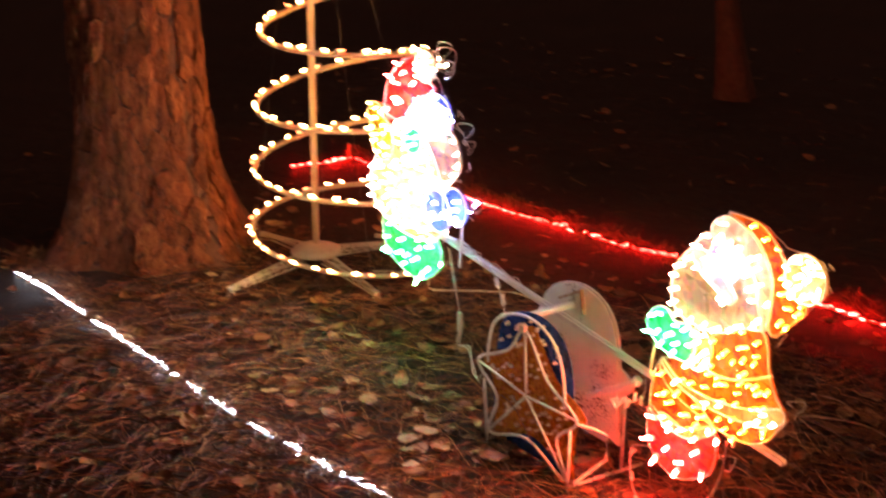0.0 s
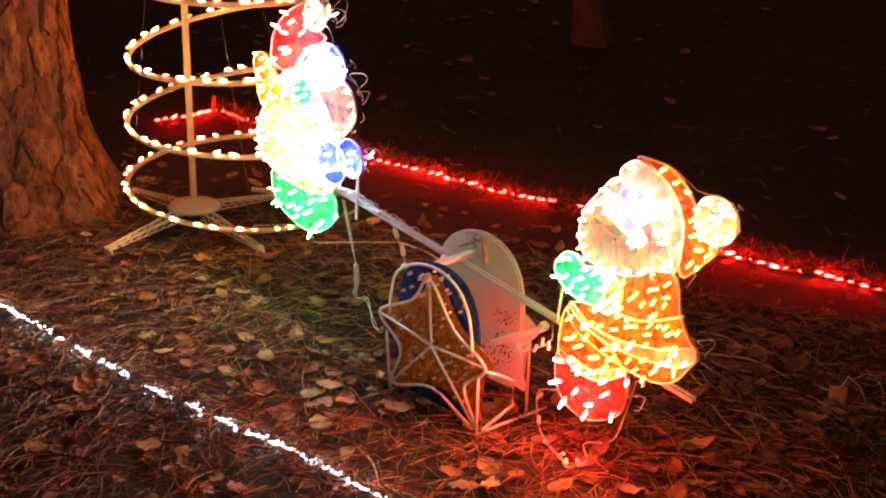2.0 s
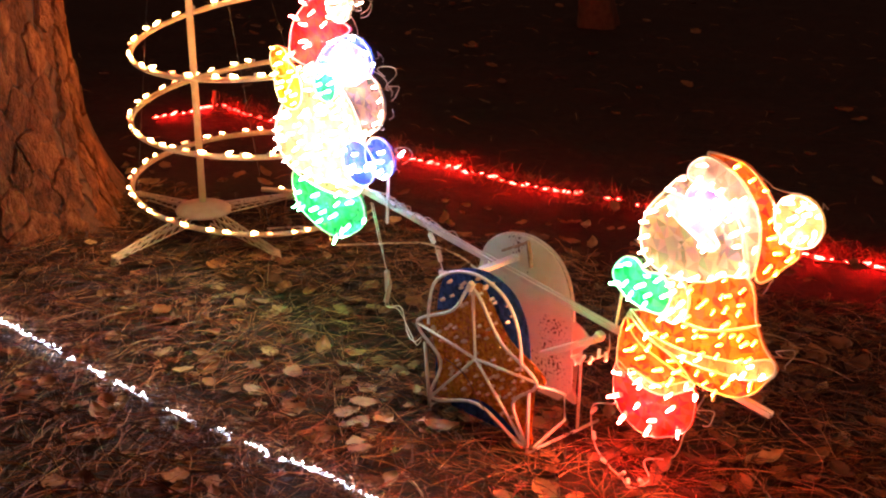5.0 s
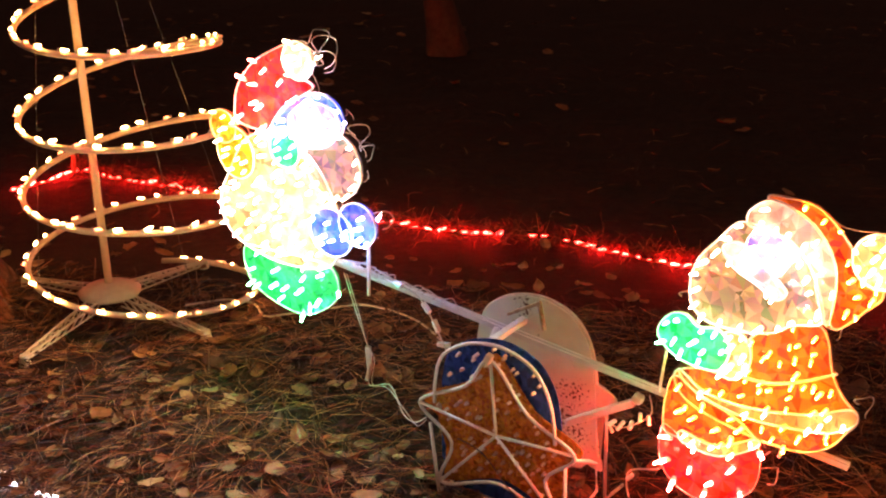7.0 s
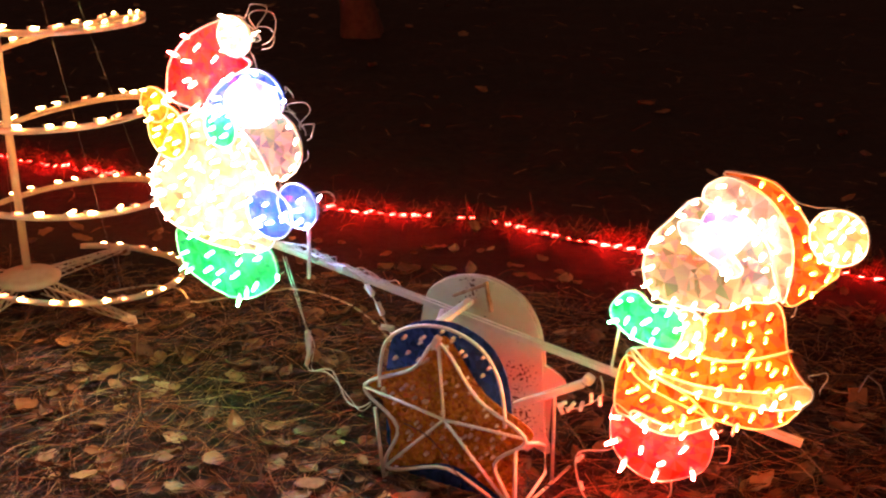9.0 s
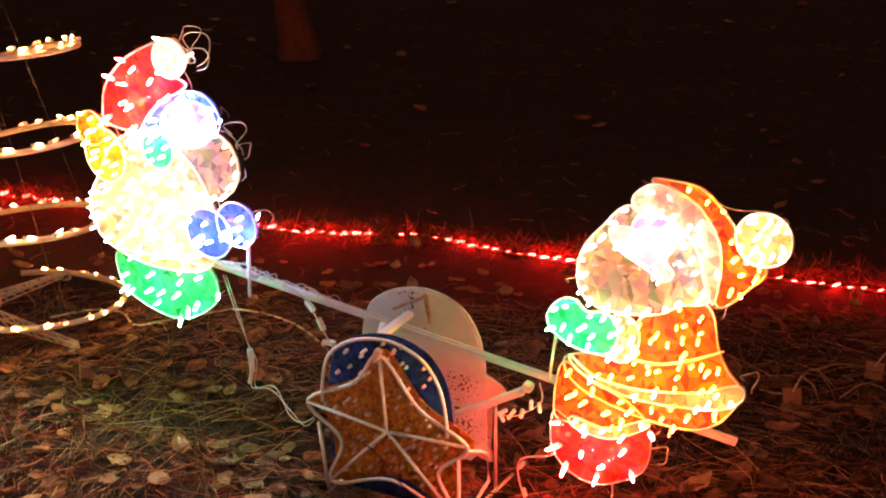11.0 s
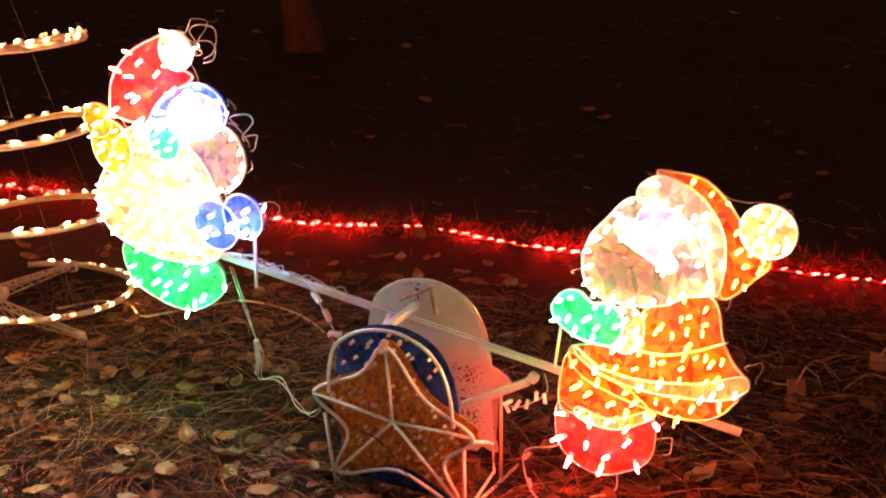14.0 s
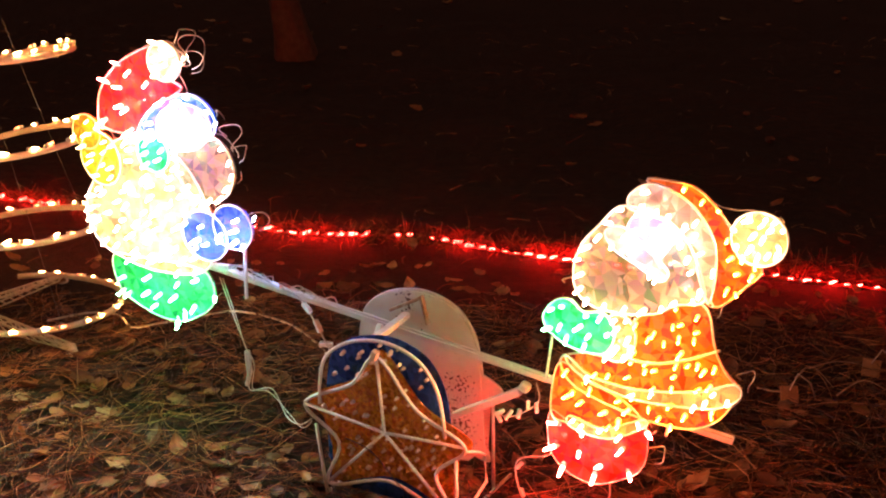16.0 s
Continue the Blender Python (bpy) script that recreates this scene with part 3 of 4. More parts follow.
stout.append(("brim", S([(0.408, 0.372), (0.410, 0.394), (0.439, 0.419), (0.479, 0.415), (0.523, 0.395), (0.562, 0.350), (0.576, 0.293), (0.574, 0.238), (0.551, 0.275), (0.534, 0.318), (0.504, 0.349), (0.470, 0.363), (0.419, 0.364)]), -0.015, "pale", 0.0026))
stout.append(("brow", S([(0.417, 0.346), (0.434, 0.366), (0.469, 0.366), (0.504, 0.345), (0.495, 0.324), (0.480, 0.297), (0.455, 0.310), (0.419, 0.321)]), -0.018, "violet", 0.0022))
stout.append(("whisker", S([(0.378, 0.317), (0.409, 0.333), (0.450, 0.309), (0.490, 0.283), (0.500, 0.269), (0.485, 0.255), (0.450, 0.269), (0.399, 0.289)]), -0.022, "white", 0.0022))
stout.append(("cuff", oval(0.428, 0.122, 0.034, 0.046), -0.012, "amber", 0.0026))
stout.append(("mitten", S([(0.288, 0.127), (0.307, 0.162), (0.334, 0.171), (0.361, 0.156), (0.398, 0.164), (0.424, 0.136), (0.414, 0.091), (0.376, 0.080), (0.333, 0.084), (0.300, 0.102)]), -0.018, "green", 0.0028))
stout = [(n, pts, y - 0.010, fm, edge) for n, pts, y, fm, edge in stout]
sleeve = [spline([(0.440, -0.016, 0.084), (0.497, -0.016, 0.091), (0.552, -0.016, 0.117), (0.606, -0.016, 0.154)], False, 6)]
figure(stout, "flat light-up bearded figure in a red hat and coat", sleeve)
lights(stout, {
    "hat": ("orange", 0.033, 0.9), "pompom": ("white", 0.023, 0.9), "coat": ("orange", 0.0315, 0.85), "trim": ("white", 0.034, 0.9),
    "leg": ("orange", 0.036, 1.0), "boot": ("red", 0.046, 1.15), "boot_cuff": ("white", 0.03, 0.9), "face": ("white", 0.030, 1.05),
    "brim": ("white", 0.030, 1.0), "brow": ("violet", 0.027, 0.9), "whisker": ("white", 0.034, 1.0), "cuff": ("white", 0.022, 1.1), "mitten": ("green", 0.034, 1.0)})

# the slim figure in the pointed cap
slim = []
slim.append(("pompom", oval(-0.583, 0.408, 0.040, 0.040), -0.008, "white", 0.0030))
slim.append(("hat", S([(-0.590, 0.446), (-0.654, 0.413), (-0.707, 0.373), (-0.744, 0.322), (-0.755, 0.278), (-0.743, 0.233), (-0.649, 0.238), (-0.626, 0.283), (-0.579, 0.329), (-0.545, 0.362), (-0.591, 0.376), (-0.619, 0.403)]), 0.0, "red", 0.0030))
slim.append(("cap_band", S([(-0.648, 0.245), (-0.621, 0.296), (-0.571, 0.336), (-0.524, 0.355), (-0.483, 0.345), (-0.456, 0.310), (-0.471, 0.273), (-0.516, 0.280), (-0.578, 0.262), (-0.624, 0.235)]), -0.006, "blue", 0.0026))
slim.append(("brow", oval(-0.530, 0.285, 0.068, 0.048, 20), -0.012, "pale", 0.0024))
slim.append(("ear", oval(-0.601, 0.215, 0.040, 0.040), -0.016, "green", 0.0024))
slim.append(("face", oval(-0.478, 0.212, 0.072, 0.072), -0.008, "clear", 0.0026))
slim.append(("back_mitten", oval(-0.783, 0.213, 0.037, 0.037), -0.006, "yellow", 0.0026))
slim.append(("back_sleeve", oval(-0.742, 0.165, 0.052, 0.058, 25), -0.010, "yellow", 0.0026))
slim.append(("body", S([(-0.785, 0.051), (-0.760, 0.120), (-0.715, 0.205), (-0.625, 0.240), (-0.530, 0.205), (-0.470, 0.130), (-0.450, 0.060), (-0.474, -0.017), (-0.600, -0.052), (-0.716, -0.041), (-0.769, -0.006)]), -0.006, "amber", 0.0030))
slim.append(("boots", S([(-0.716, -0.052), (-0.697, -0.123), (-0.631, -0.153), (-0.554, -0.158), (-0.497, -0.134), (-0.450, -0.081), (-0.468, -0.022), (-0.534, -0.019), (-0.644, -0.035)]), -0.002, "green", 0.0026))
slim.append(("mitten", oval(-0.466, 0.070, 0.056, 0.053), -0.018, "blue", 0.0028))
slim.append(("front_mitten", oval(-0.402, 0.106, 0.048, 0.047), -0.014, "blue", 0.0028))
slim = [(n, [Vector((q[0] + 0.012, q[1] - 0.005)) for q in pts], y - 0.010, fm, edge) for n, pts, y, fm, edge in slim]
figure(slim, "flat light-up figure in a red pointed cap and green boots")
lights(slim, {
    "pompom": ("white", 0.024, 1.1), "hat": ("red", 0.050, 1.15), "cap_band": ("blue", 0.034, 0.9), "brow": ("violet", 0.034, 1.0),
    "ear": ("green", 0.026, 1.0), "face": ("white", 0.030, 1.0), "back_mitten": ("yellow", 0.034, 0.9), "back_sleeve": ("yellow", 0.032, 0.9),
    "body": ("hot", 0.034, 1.0), "boots": ("green", 0.048, 1.1), "mitten": ("blue", 0.036, 1.1), "front_mitten": ("blue", 0.036, 1.1)})

# loose loops of wire behind the caps and the string that lies along the beam
for cx, cz, r in ((-0.545, 0.440, 0.028), (-0.53, 0.425, 0.034), (-0.525, 0.405, 0.022), (-0.43, 0.275, 0.024), (-0.405, 0.245, 0.016),
                  (-0.355, 0.112, 0.018), (0.58, 0.215, 0.014), (0.655, 0.10, 0.018), (0.525, -0.10, 0.016), (0.32, 0.18, 0.016)):
    c = [(cx + r * math.cos(a) * rng.uniform(0.4, 1.5), 0.012 + 0.012 * math.sin(2 * a), cz + r * math.sin(a)) for a in np.linspace(-1.2, 3.4, 7)]
    bm = bmesh.new()
    tube(bm, spline(c, False, 4), 0.0013, 4)
    part("wire_loop", bm, WIRE, seesaw)
bm = bmesh.new()
tube(bm, spline([(-0.45, -0.004, 0.016), (-0.38, 0.006, 0.022), (-0.31, -0.004, 0.014), (-0.24, -0.01, 0.006), (-0.19, -0.02, -0.03), (-0.15, -0.03, -0.07), (-0.13, -0.05, -0.06)], False, 6), 0.0016, 5)
for i in range(15):
    x = -0.44 + i * 0.017 + rng.uniform(-0.02, 0.02)
    q = rng.uniform(0.4, 1.25)
    c = [(x, 0.0, 0.010), (x + 0.012 * q, -0.012, 0.010 + 0.012 * q), (x + 0.026 * q, 0.0, 0.010 + 0.016 * q), (x + rng.uniform(0.015, 0.05), 0.012, 0.008)]
    tube(bm, spline(c, False, 4), 0.0014, 4)
lead = part("lead_string", bm, WIRE, seesaw, "tangled unlit bulb string along the beam")
lead.location.z = -0.020
for x, z, w in ((-0.43, 0.018, (1, 0, 0.2)), (-0.37, 0.02, (1, 0, -0.2)), (-0.30, 0.018, (1, -0.3, 0.1)), (-0.225, -0.002, (1, -0.4, -0.4)), (-0.195, -0.03, (0.7, -0.3, -0.6)), (-0.15, -0.072, (-1, -0.3, -0.1))):
    bm = bmesh.new()
    bar(bm, (x, -0.012, z), Vector((x, -0.012, z)) + 0.028 * Vector(w).normalized(), 0.010, 0.010, 0, 0.002)
    part("socket", bm, SOCKET, lead)

# ---------- seesaw stand: two star panels with an axle between ----------
stand = new("seesaw_stand")
stand.matrix_world = pose(0.164, 2.08, 0, 0, 0, -20.56)
tagged(stand, "unlit gold star stand with blue panels carrying the seesaw", "stand")
TIPS = [(-0.012, 0.332), (0.173, 0.178), (0.142, 0.020), (-0.139, 0.028), (-0.184, 0.197)]
NOTCH = [(0.072, 0.234), (0.108, 0.107), (0.004, 0.066), (-0.107, 0.127), (-0.070, 0.262)]


def star_line(shrink=1.0):
    c = Vector((-0.002, 0.171))
    pts = []
    for i in range(5):
        tip, pre, post = Vector(TIPS[i]), Vector(NOTCH[i - 1]), Vector(NOTCH[i])
        tip = c + (tip - c) * 1.06
        pts += [tip.lerp(pre, 0.22), tip.lerp(post, 0.22), post]
    return [c + (p - c) * shrink for p in spline(pts, True, 5)]


ARCH = spline([(-0.146, 0.205), (-0.143, 0.25), (-0.128, 0.305), (-0.090, 0.340), (-0.040, 0.359), (0.019, 0.362), (0.078, 0.339), (0.112, 0.294), (0.126, 0.24), (0.130, 0.19)], False, 5)


def star_panel(y, out, name, label, shift=0.0, lift=0.0, deep=0.026):
    """One side of the stand. out: -1 where the star faces the camera's side."""
    holder = new(name)
    holder.parent = stand
    holder.location = (shift, 0, lift)
    holder["label"] = label
    back = y - out * deep
    bm = bmesh.new()
    slab(bm, [*ARCH, Vector((0.138, 0.05)), Vector((0.10, 0.012)), Vector((-0.10, 0.012)), Vector((-0.150, 0.07))][::1], back, 0.003, 0)
    part("backing_sheet", bm, BLUEPANEL if out < 0 else PLATE, holder, "dark blue film sheet" if out < 0 else "rust-specked white sheet")
    bm = bmesh.new()
    slab(bm, star_line(1.03), back + out * 0.005, 0.003, 0)
    part("star_sheet", bm, GOLD if out < 0 else PLATE, holder, "gold prismatic film star" if out < 0 else "white back of a star sheet")
    bm = bmesh.new()
    tube(bm, [(p[0], y, p[1]) for p in star_line(1.0)], 0.0036, 7, True)
    part("star_frame", bm, TUBE, holder)
    bm = bmesh.new()
    tube(bm, [(p[0], y, p[1]) for p in ARCH], 0.0036, 7)
    part("arch_frame", bm, TUBE, holder)
    for tip in TIPS:
        bm = bmesh.new()
        tube(bm, [(-0.002, y, 0.171), (tip[0] * 0.98, y, 0.171 + (tip[1] - 0.171) * 0.97)], 0.0032, 7)
        part("spoke", bm, TUBE, holder)
    n = 0
    line = star_line(0.9)
    for i in range(170):
        p = (rng.uniform(-0.17, 0.17), rng.uniform(0.03, 0.35))
        if (inside(p, line) or (p[1] > 0.25 and inside(p, [(q[0] * 0.9, q[1] * 0.985) for q in ARCH]))) and n < 84 and out < 0:
            bm = bmesh.new()
            bmesh.ops.create_cone(bm, segments=7, radius1=0.0042, radius2=0.0026, depth=0.010, cap_ends=True,
                                  matrix=Matrix.Translation((p[0], back + out * 0.009, p[1])) @ Matrix.Rotation(radians(90), 4, "X"))
            part("unlit_bulb", bm, UNLIT, holder)
            n += 1
    for x0, z0, x1 in ((-0.158, 0.156, -0.141), (0.152, 0.150, 0.150)):
        bm = bmesh.new()
        tube(bm, [(x0, y, z0), (x1, y, -0.004 - lift)], 0.0036, 7)
        part("leg", bm, TUBE, holder)
    return holder


star_panel(0.0, -1, "front_panel", "gold star panel framed in white tubing")
star_panel(0.163, 1, "rear_panel", "white reverse of the second star panel", 0.0, 0.042, 0.009)
bm = bmesh.new()
bar(bm, (-0.03, 0.03, 0.352), (-0.03, 0.155, 0.352), 0.016, 0.012, 0, 0.002)
part("axle", bm, PAINT, stand)
bm = bmesh.new()
bar(bm, (-0.045, 0.045, 0.325), (-0.05, 0.085, 0.356), 0.012, 0.010, 0, 0.002)
part("hinge_strap", bm, PAINT, stand)
bm = bmesh.new()
bar(bm, (-0.06, 0.142, 0.362), (0.01, 0.142, 0.400), 0.010, 0.006, 0, 0.001)
bar(bm, (0.01, 0.144, 0.404), (0.022, 0.144, 0.345), 0.010, 0.006, 0, 0.001)
part("rusty_bracket", bm, RUST, stand, "rusty bracket on the white sheet")
bm = bmesh.new()
bar(bm, (0.10, 0.095, 0.185), (0.243, 0.095, 0.268), 0.015, 0.015, 0, 0.003)
part("drive_arm", bm, PAINT, stand, "boxy white arm reaching under the beam")
bm = bmesh.new()
box(bm, (0.02, 0.02, 0.018), pose(0.252, 0.095, 0.278, 0, 25, 0), 0, 0.005)
part("arm_cap", bm, SOCKET, stand)
for pts in ([(0.150, 0.0, 0.006), (0.165, 0.215, 0.006)], [(-0.141, 0.0, 0.006), (-0.141, 0.215, 0.006)],
            [(0.172, 0.0, 0.170), (0.174, 0.05, 0.145), (0.163, 0.100, 0.112), (0.166, 0.100, 0.052), (0.152, 0.0, 0.006)]):
    bm = bmesh.new()
    tube(bm, pts, 0.0034, 7)
    part("frame_tube", bm, TUBE, stand)
bm = bmesh.new()
box(bm, (0.014, 0.014, 0.022), pose(-0.012, -0.006, 0.336, 0, 25, 0), 0, 0.003)
part("tube_clip", bm, IVORY, stand)

bm = bmesh.new()
tube(bm, spline([(-0.09, -0.004, 0.142), (-0.06, -0.003, 0.136), (-0.03, -0.004, 0.124), (0.0, -0.005, 0.098), (0.03, -0.004, 0.064), (0.075, -0.002, 0.035)], False, 6), 0.0014, 5)
part("dark_wire", bm, BARK, stand, "thin dark wire across the star")

# ---------- spiral light tree ----------
POLE = Vector((-1.09, 2.877, 0))
LEFT, FRONT = Vector((-0.865, -0.502, 0)), Vector((0.502, -0.865, 0))
AXIS = POLE - 0.097 * LEFT
tree = new("spiral_light_tree")
tree.matrix_world = Matrix.Translation(POLE)
tagged(tree, "ivory spiral light tree on a four-legged lattice base", "light tree")
bm = bmesh.new()
tube(bm, [(0, 0, 0.05), (0, 0, 1.62)], 0.0105, 14)
part("pole", bm, IVORY, tree)
bm = bmesh.new()
prof = [(0.083, 0.050), (0.085, 0.058), (0.070, 0.068), (0.030, 0.078), (0.016, 0.082)]
rings = [[bm.verts.new((q * math.cos(2 * math.pi * k / 32), q * math.sin(2 * math.pi * k / 32), z)) for k in range(32)] for q, z in prof]
for A, B in zip(rings, rings[1:]):
    for k in range(32):
        bm.faces.new((A[k], A[(k + 1) % 32], B[(k + 1) % 32], B[k])).smooth = True
bm.faces.new(rings[0][::-1])
bm.faces.new(rings[-1])
part("hub", bm, IVORY, tree)
for k in range(4):
    a = radians((-99, -21, 70, 160)[k])
    d, n = Vector((math.cos(a), math.sin(a), 0)), Vector((-math.sin(a), math.cos(a), 0))
    bm = bmesh.new()
    for s in (-1, 1):
        bar(bm, d * 0.06 + n * 0.017 * s + Vector((0, 0, 0.056)), d * 0.358 + n * 0.008 * s + Vector((0, 0, 0.020)), 0.005, 0.006, 0, 0.0012)
        bar(bm, d * 0.06 + n * 0.017 * s + Vector((0, 0, 0.030)), d * 0.358 + n * 0.008 * s + Vector((0, 0, 0.012)), 0.004, 0.004, 0, 0.001)
    for i in range(9):
        u, v = i / 9, (i + 1) / 9
        s = 1 if i % 2 else -1
        p = d * (0.06 + 0.298 * u) + n * (0.017 - 0.009 * u) * s + Vector((0, 0, 0.056 - 0.036 * u))
        q = d * (0.06 + 0.298 * v) - n * (0.017 - 0.009 * v) * s + Vector((0, 0, 0.056 - 0.036 * v))
        bar(bm, p, q, 0.003, 0.004)
        for t in (-1, 1):
            w = d * (0.06 + 0.298 * u) + n * (0.017 - 0.009 * u) * t
            bar(bm, w + Vector((0, 0, 0.056 - 0.036 * u)), d * (0.06 + 0.298 * v) + n * (0.017 - 0.009 * v) * t + Vector((0, 0, 0.030 - 0.018 * v)), 0.003, 0.003)
    leg = part("leg", bm, IVORY, tree)
    bm = bmesh.new()
    bmesh.ops.create_cone(bm, segments=12, radius1=0.016, radius2=0.011, depth=0.028, cap_ends=True, matrix=Matrix.Translation(d * 0.361 + Vector((0, 0, 0.010))))
    part("foot", bm, IVORY, leg)


def spiral_point(deg):
    z = 0.150 - 0.2 * deg / 360 if deg > -720 else 0.55 - 0.235 * (deg + 720) / 360
    r = 0.310 * max(0.02, 1 - z / 1.75) ** 0.35
    a = radians(deg)
    return (AXIS - POLE) * (1 if z < 0.9 else max(0, 1 - (z - 0.9) / 0.8)) + r * (math.cos(a) * LEFT + math.sin(a) * FRONT) + Vector((0, 0, max(z + 0.025 * (1 - math.cos(a)) * min(1, max(0, (-deg - 100) / 400)) - (0.010 * (1 - math.cos(a)) if deg > 0 else 0), 0.012)))


bm = bmesh.new()
tube(bm, [spiral_point(d) for d in range(-2100, 262, 6)], 0.0080, 8)
coil = part("coil", bm, ROPE, tree, "beige cord coil")
bm = bmesh.new()
deg = -2095.0
k = 0
while deg < 255:
    p = spiral_point(deg)
    r = (p - (AXIS - POLE)).xy.length
    way = (spiral_point(deg + 2) - p).normalized()
    tilt = way + Vector((rng.uniform(-0.3, 0.3), rng.uniform(-0.3, 0.3), rng.uniform(-0.15, 0.35)))
    bulb("warm" if k % 5 else "dim", p + Vector((0, 0, 0.004)) + (p - (AXIS - POLE)).normalized() * 0.010, tilt, coil, rng.uniform(0.95, 1.3))
    tube(bm, spline([p, p + Vector((0, 0, 0.014)) + way * 0.01, p + way * 0.02], False, 3), 0.0013, 4)
    deg += math.degrees((0.046 if k % 2 else 0.074) / max(r, 0.08))
    k += 1
tagged(part("bulb_wire", bm, WIRE, tree), kind="stuff")
for q in range(4):
    a = radians(22 + 90 * q)
    bm = bmesh.new()
    b = (AXIS - POLE) + 0.30 * (math.cos(a) * LEFT + math.sin(a) * FRONT) + Vector((0, 0, 0.10))
    tube(bm, [b, (0, 0, 1.60)], 0.0005, 4)
    part("thread", bm, THREAD, tree)

# ---------- light ropes on the ground ----------
def light_rope(name, ctrl, key, gap, r, shell, size, label, lift, skip=()):
    holder = new(name)
    pts = spline([(x, y, ground_z(x, y) + lift) for x, y in ctrl], False, 28)
    if shell is LEDTUBE:
        pts = [p - Vector((0, 0, 0.022)) if any(s0 < p.x < s1 for s0, s1 in skip) else p for p in pts]
    wob = [p + Vector((0.006 * noise.noise(p * 14), 0.008 * noise.noise(p * 11 + Vector((3, 1, 4))), 0.006 * noise.noise(p * 17))) for p in pts]
    bm = bmesh.new()
    tube(bm, wob, r, 7)
    cord = part("cord", bm, shell, holder)
    acc, k = 0.0, 0
    for a, b in zip(wob, wob[1:]):
        seg = (b - a).length
        while acc < seg:
            p = a.lerp(b, acc / seg)
            if not any(s0 < p.x < s1 for s0, s1 in skip):
                w = (b - a).normalized() + Vector((rng.uniform(-0.3, 0.3), rng.uniform(-0.3, 0.3), rng.uniform(0.0, 0.5)))
                off = 1.3 * r if shell is LEDTUBE else 0.0
                bulb(key, p + Vector((rng.gauss(0, off), rng.gauss(0, off), r * rng.uniform(0.4, 1.1))), w, cord, size * rng.uniform(0.5, 1.35))
            acc += gap * rng.uniform(0.85, 1.15)
            k += 1
        acc -= seg
    return tagged(holder, label, "rope light")


light_rope("white_rope_light", [(-1.84, 2.27), (-1.62, 2.21), (-1.38, 2.14), (-1.04, 2.04), (-0.80, 1.96), (-0.59, 1.90), (-0.41, 1.85), (-0.24, 1.815), (-0.02, 1.775), (0.12, 1.73), (0.25, 1.69), (0.52, 1.605)],
           "rope_white", 0.0070, 0.0032, LEDTUBE, 0.40, "glaring cool white rope light half buried in pine needles", 0.010,
           ((-1.20, -1.18), (-0.835, -0.79), (-0.72, -0.68), (-0.56, -0.51), (-0.40, -0.365), (-0.30, -0.285), (-0.19, -0.16), (0.02, 0.035)))
light_rope("red_rope_light", [(-1.95, 3.78), (-1.89, 3.90), (-1.83, 4.05), (-1.63, 3.98), (-1.32, 3.91), (-0.96, 3.77), (-0.74, 3.73), (-0.51, 3.68), (-0.31, 3.65), (-0.07, 3.64), (0.02, 3.635), (0.19, 3.55), (0.36, 3.49), (0.59, 3.42), (0.85, 3.39), (1.05, 3.35), (1.31, 3.29), (1.9, 3.15)],
           "rope_red", 0.040, 0.0034, REDTUBE, 1.35, "glowing red rope light lying across the pine straw", 0.006, ((-0.15, -0.085), (0.0, 0.03)))

# ---------- leads and litter ----------
def lead_wire(name, ctrl, r, material, label, category="cable"):
    bm = bmesh.new()
    tube(bm, spline(ctrl, False, 10), r, 6)
    ob = part(name, bm, material)
    return tagged(ob, label, category)


def on(x, y, h=0.006):
    return (x, y, ground_z(x, y) + h)


def beam_point(s, d, h):
    return tuple(seesaw.matrix_world @ Vector((s, d, h)))


lead_wire("ground_cable", [on(-0.88, 2.90, 0.02), on(-0.78, 2.97, 0.02), on(-0.70, 2.95, 0.02), on(-0.64, 2.88, 0.02), on(-0.58, 2.91, 0.02), on(-0.48, 2.97, 0.02), on(-0.38, 3.00, 0.02), on(-0.2, 2.9, 0.015), on(0.0, 2.6, 0.015), on(0.1, 2.38, 0.015)], 0.0028, ROPE, "thin brown extension lead lying on the needles")
hang = lead_wire("hanging_cable", [(-0.215, 2.329, 0.386), (-0.189, 2.314, 0.308), (-0.163, 2.304, 0.232), (-0.153, 2.295, 0.213), (-0.161, 2.293, 0.147), (-0.102, 2.255, 0.169), (-0.062, 2.208, 0.131), (-0.027, 2.173, 0.133), (0.007, 2.139, 0.165)], 0.0013, WIRE, "pale twin lead hanging from the beam")
bm = bmesh.new()
strand = [(-0.208, 2.326, 0.386), (-0.181, 2.312, 0.300), (-0.166, 2.303, 0.245), (-0.148, 2.297, 0.205), (-0.154, 2.292, 0.150), (-0.109, 2.258, 0.160), (-0.056, 2.206, 0.138), (-0.022, 2.172, 0.126), (0.007, 2.139, 0.160)]
tube(bm, spline(strand, False, 10), 0.0011, 5)
part("strand", bm, WIRE, hang)
bm = bmesh.new()
p0 = Vector((-0.163, 2.304, 0.232))
bar(bm, p0, p0 + Vector((0.002, 0, -0.055)), 0.011, 0.012, 0, 0.003)
bar(bm, p0 + Vector((0.001, 0.004, -0.05)), p0 + Vector((-0.008, 0.006, -0.085)), 0.008, 0.009, 0, 0.002)
plug = part("plug", bm, SOCKET, hang, "white plug hanging in the lead")
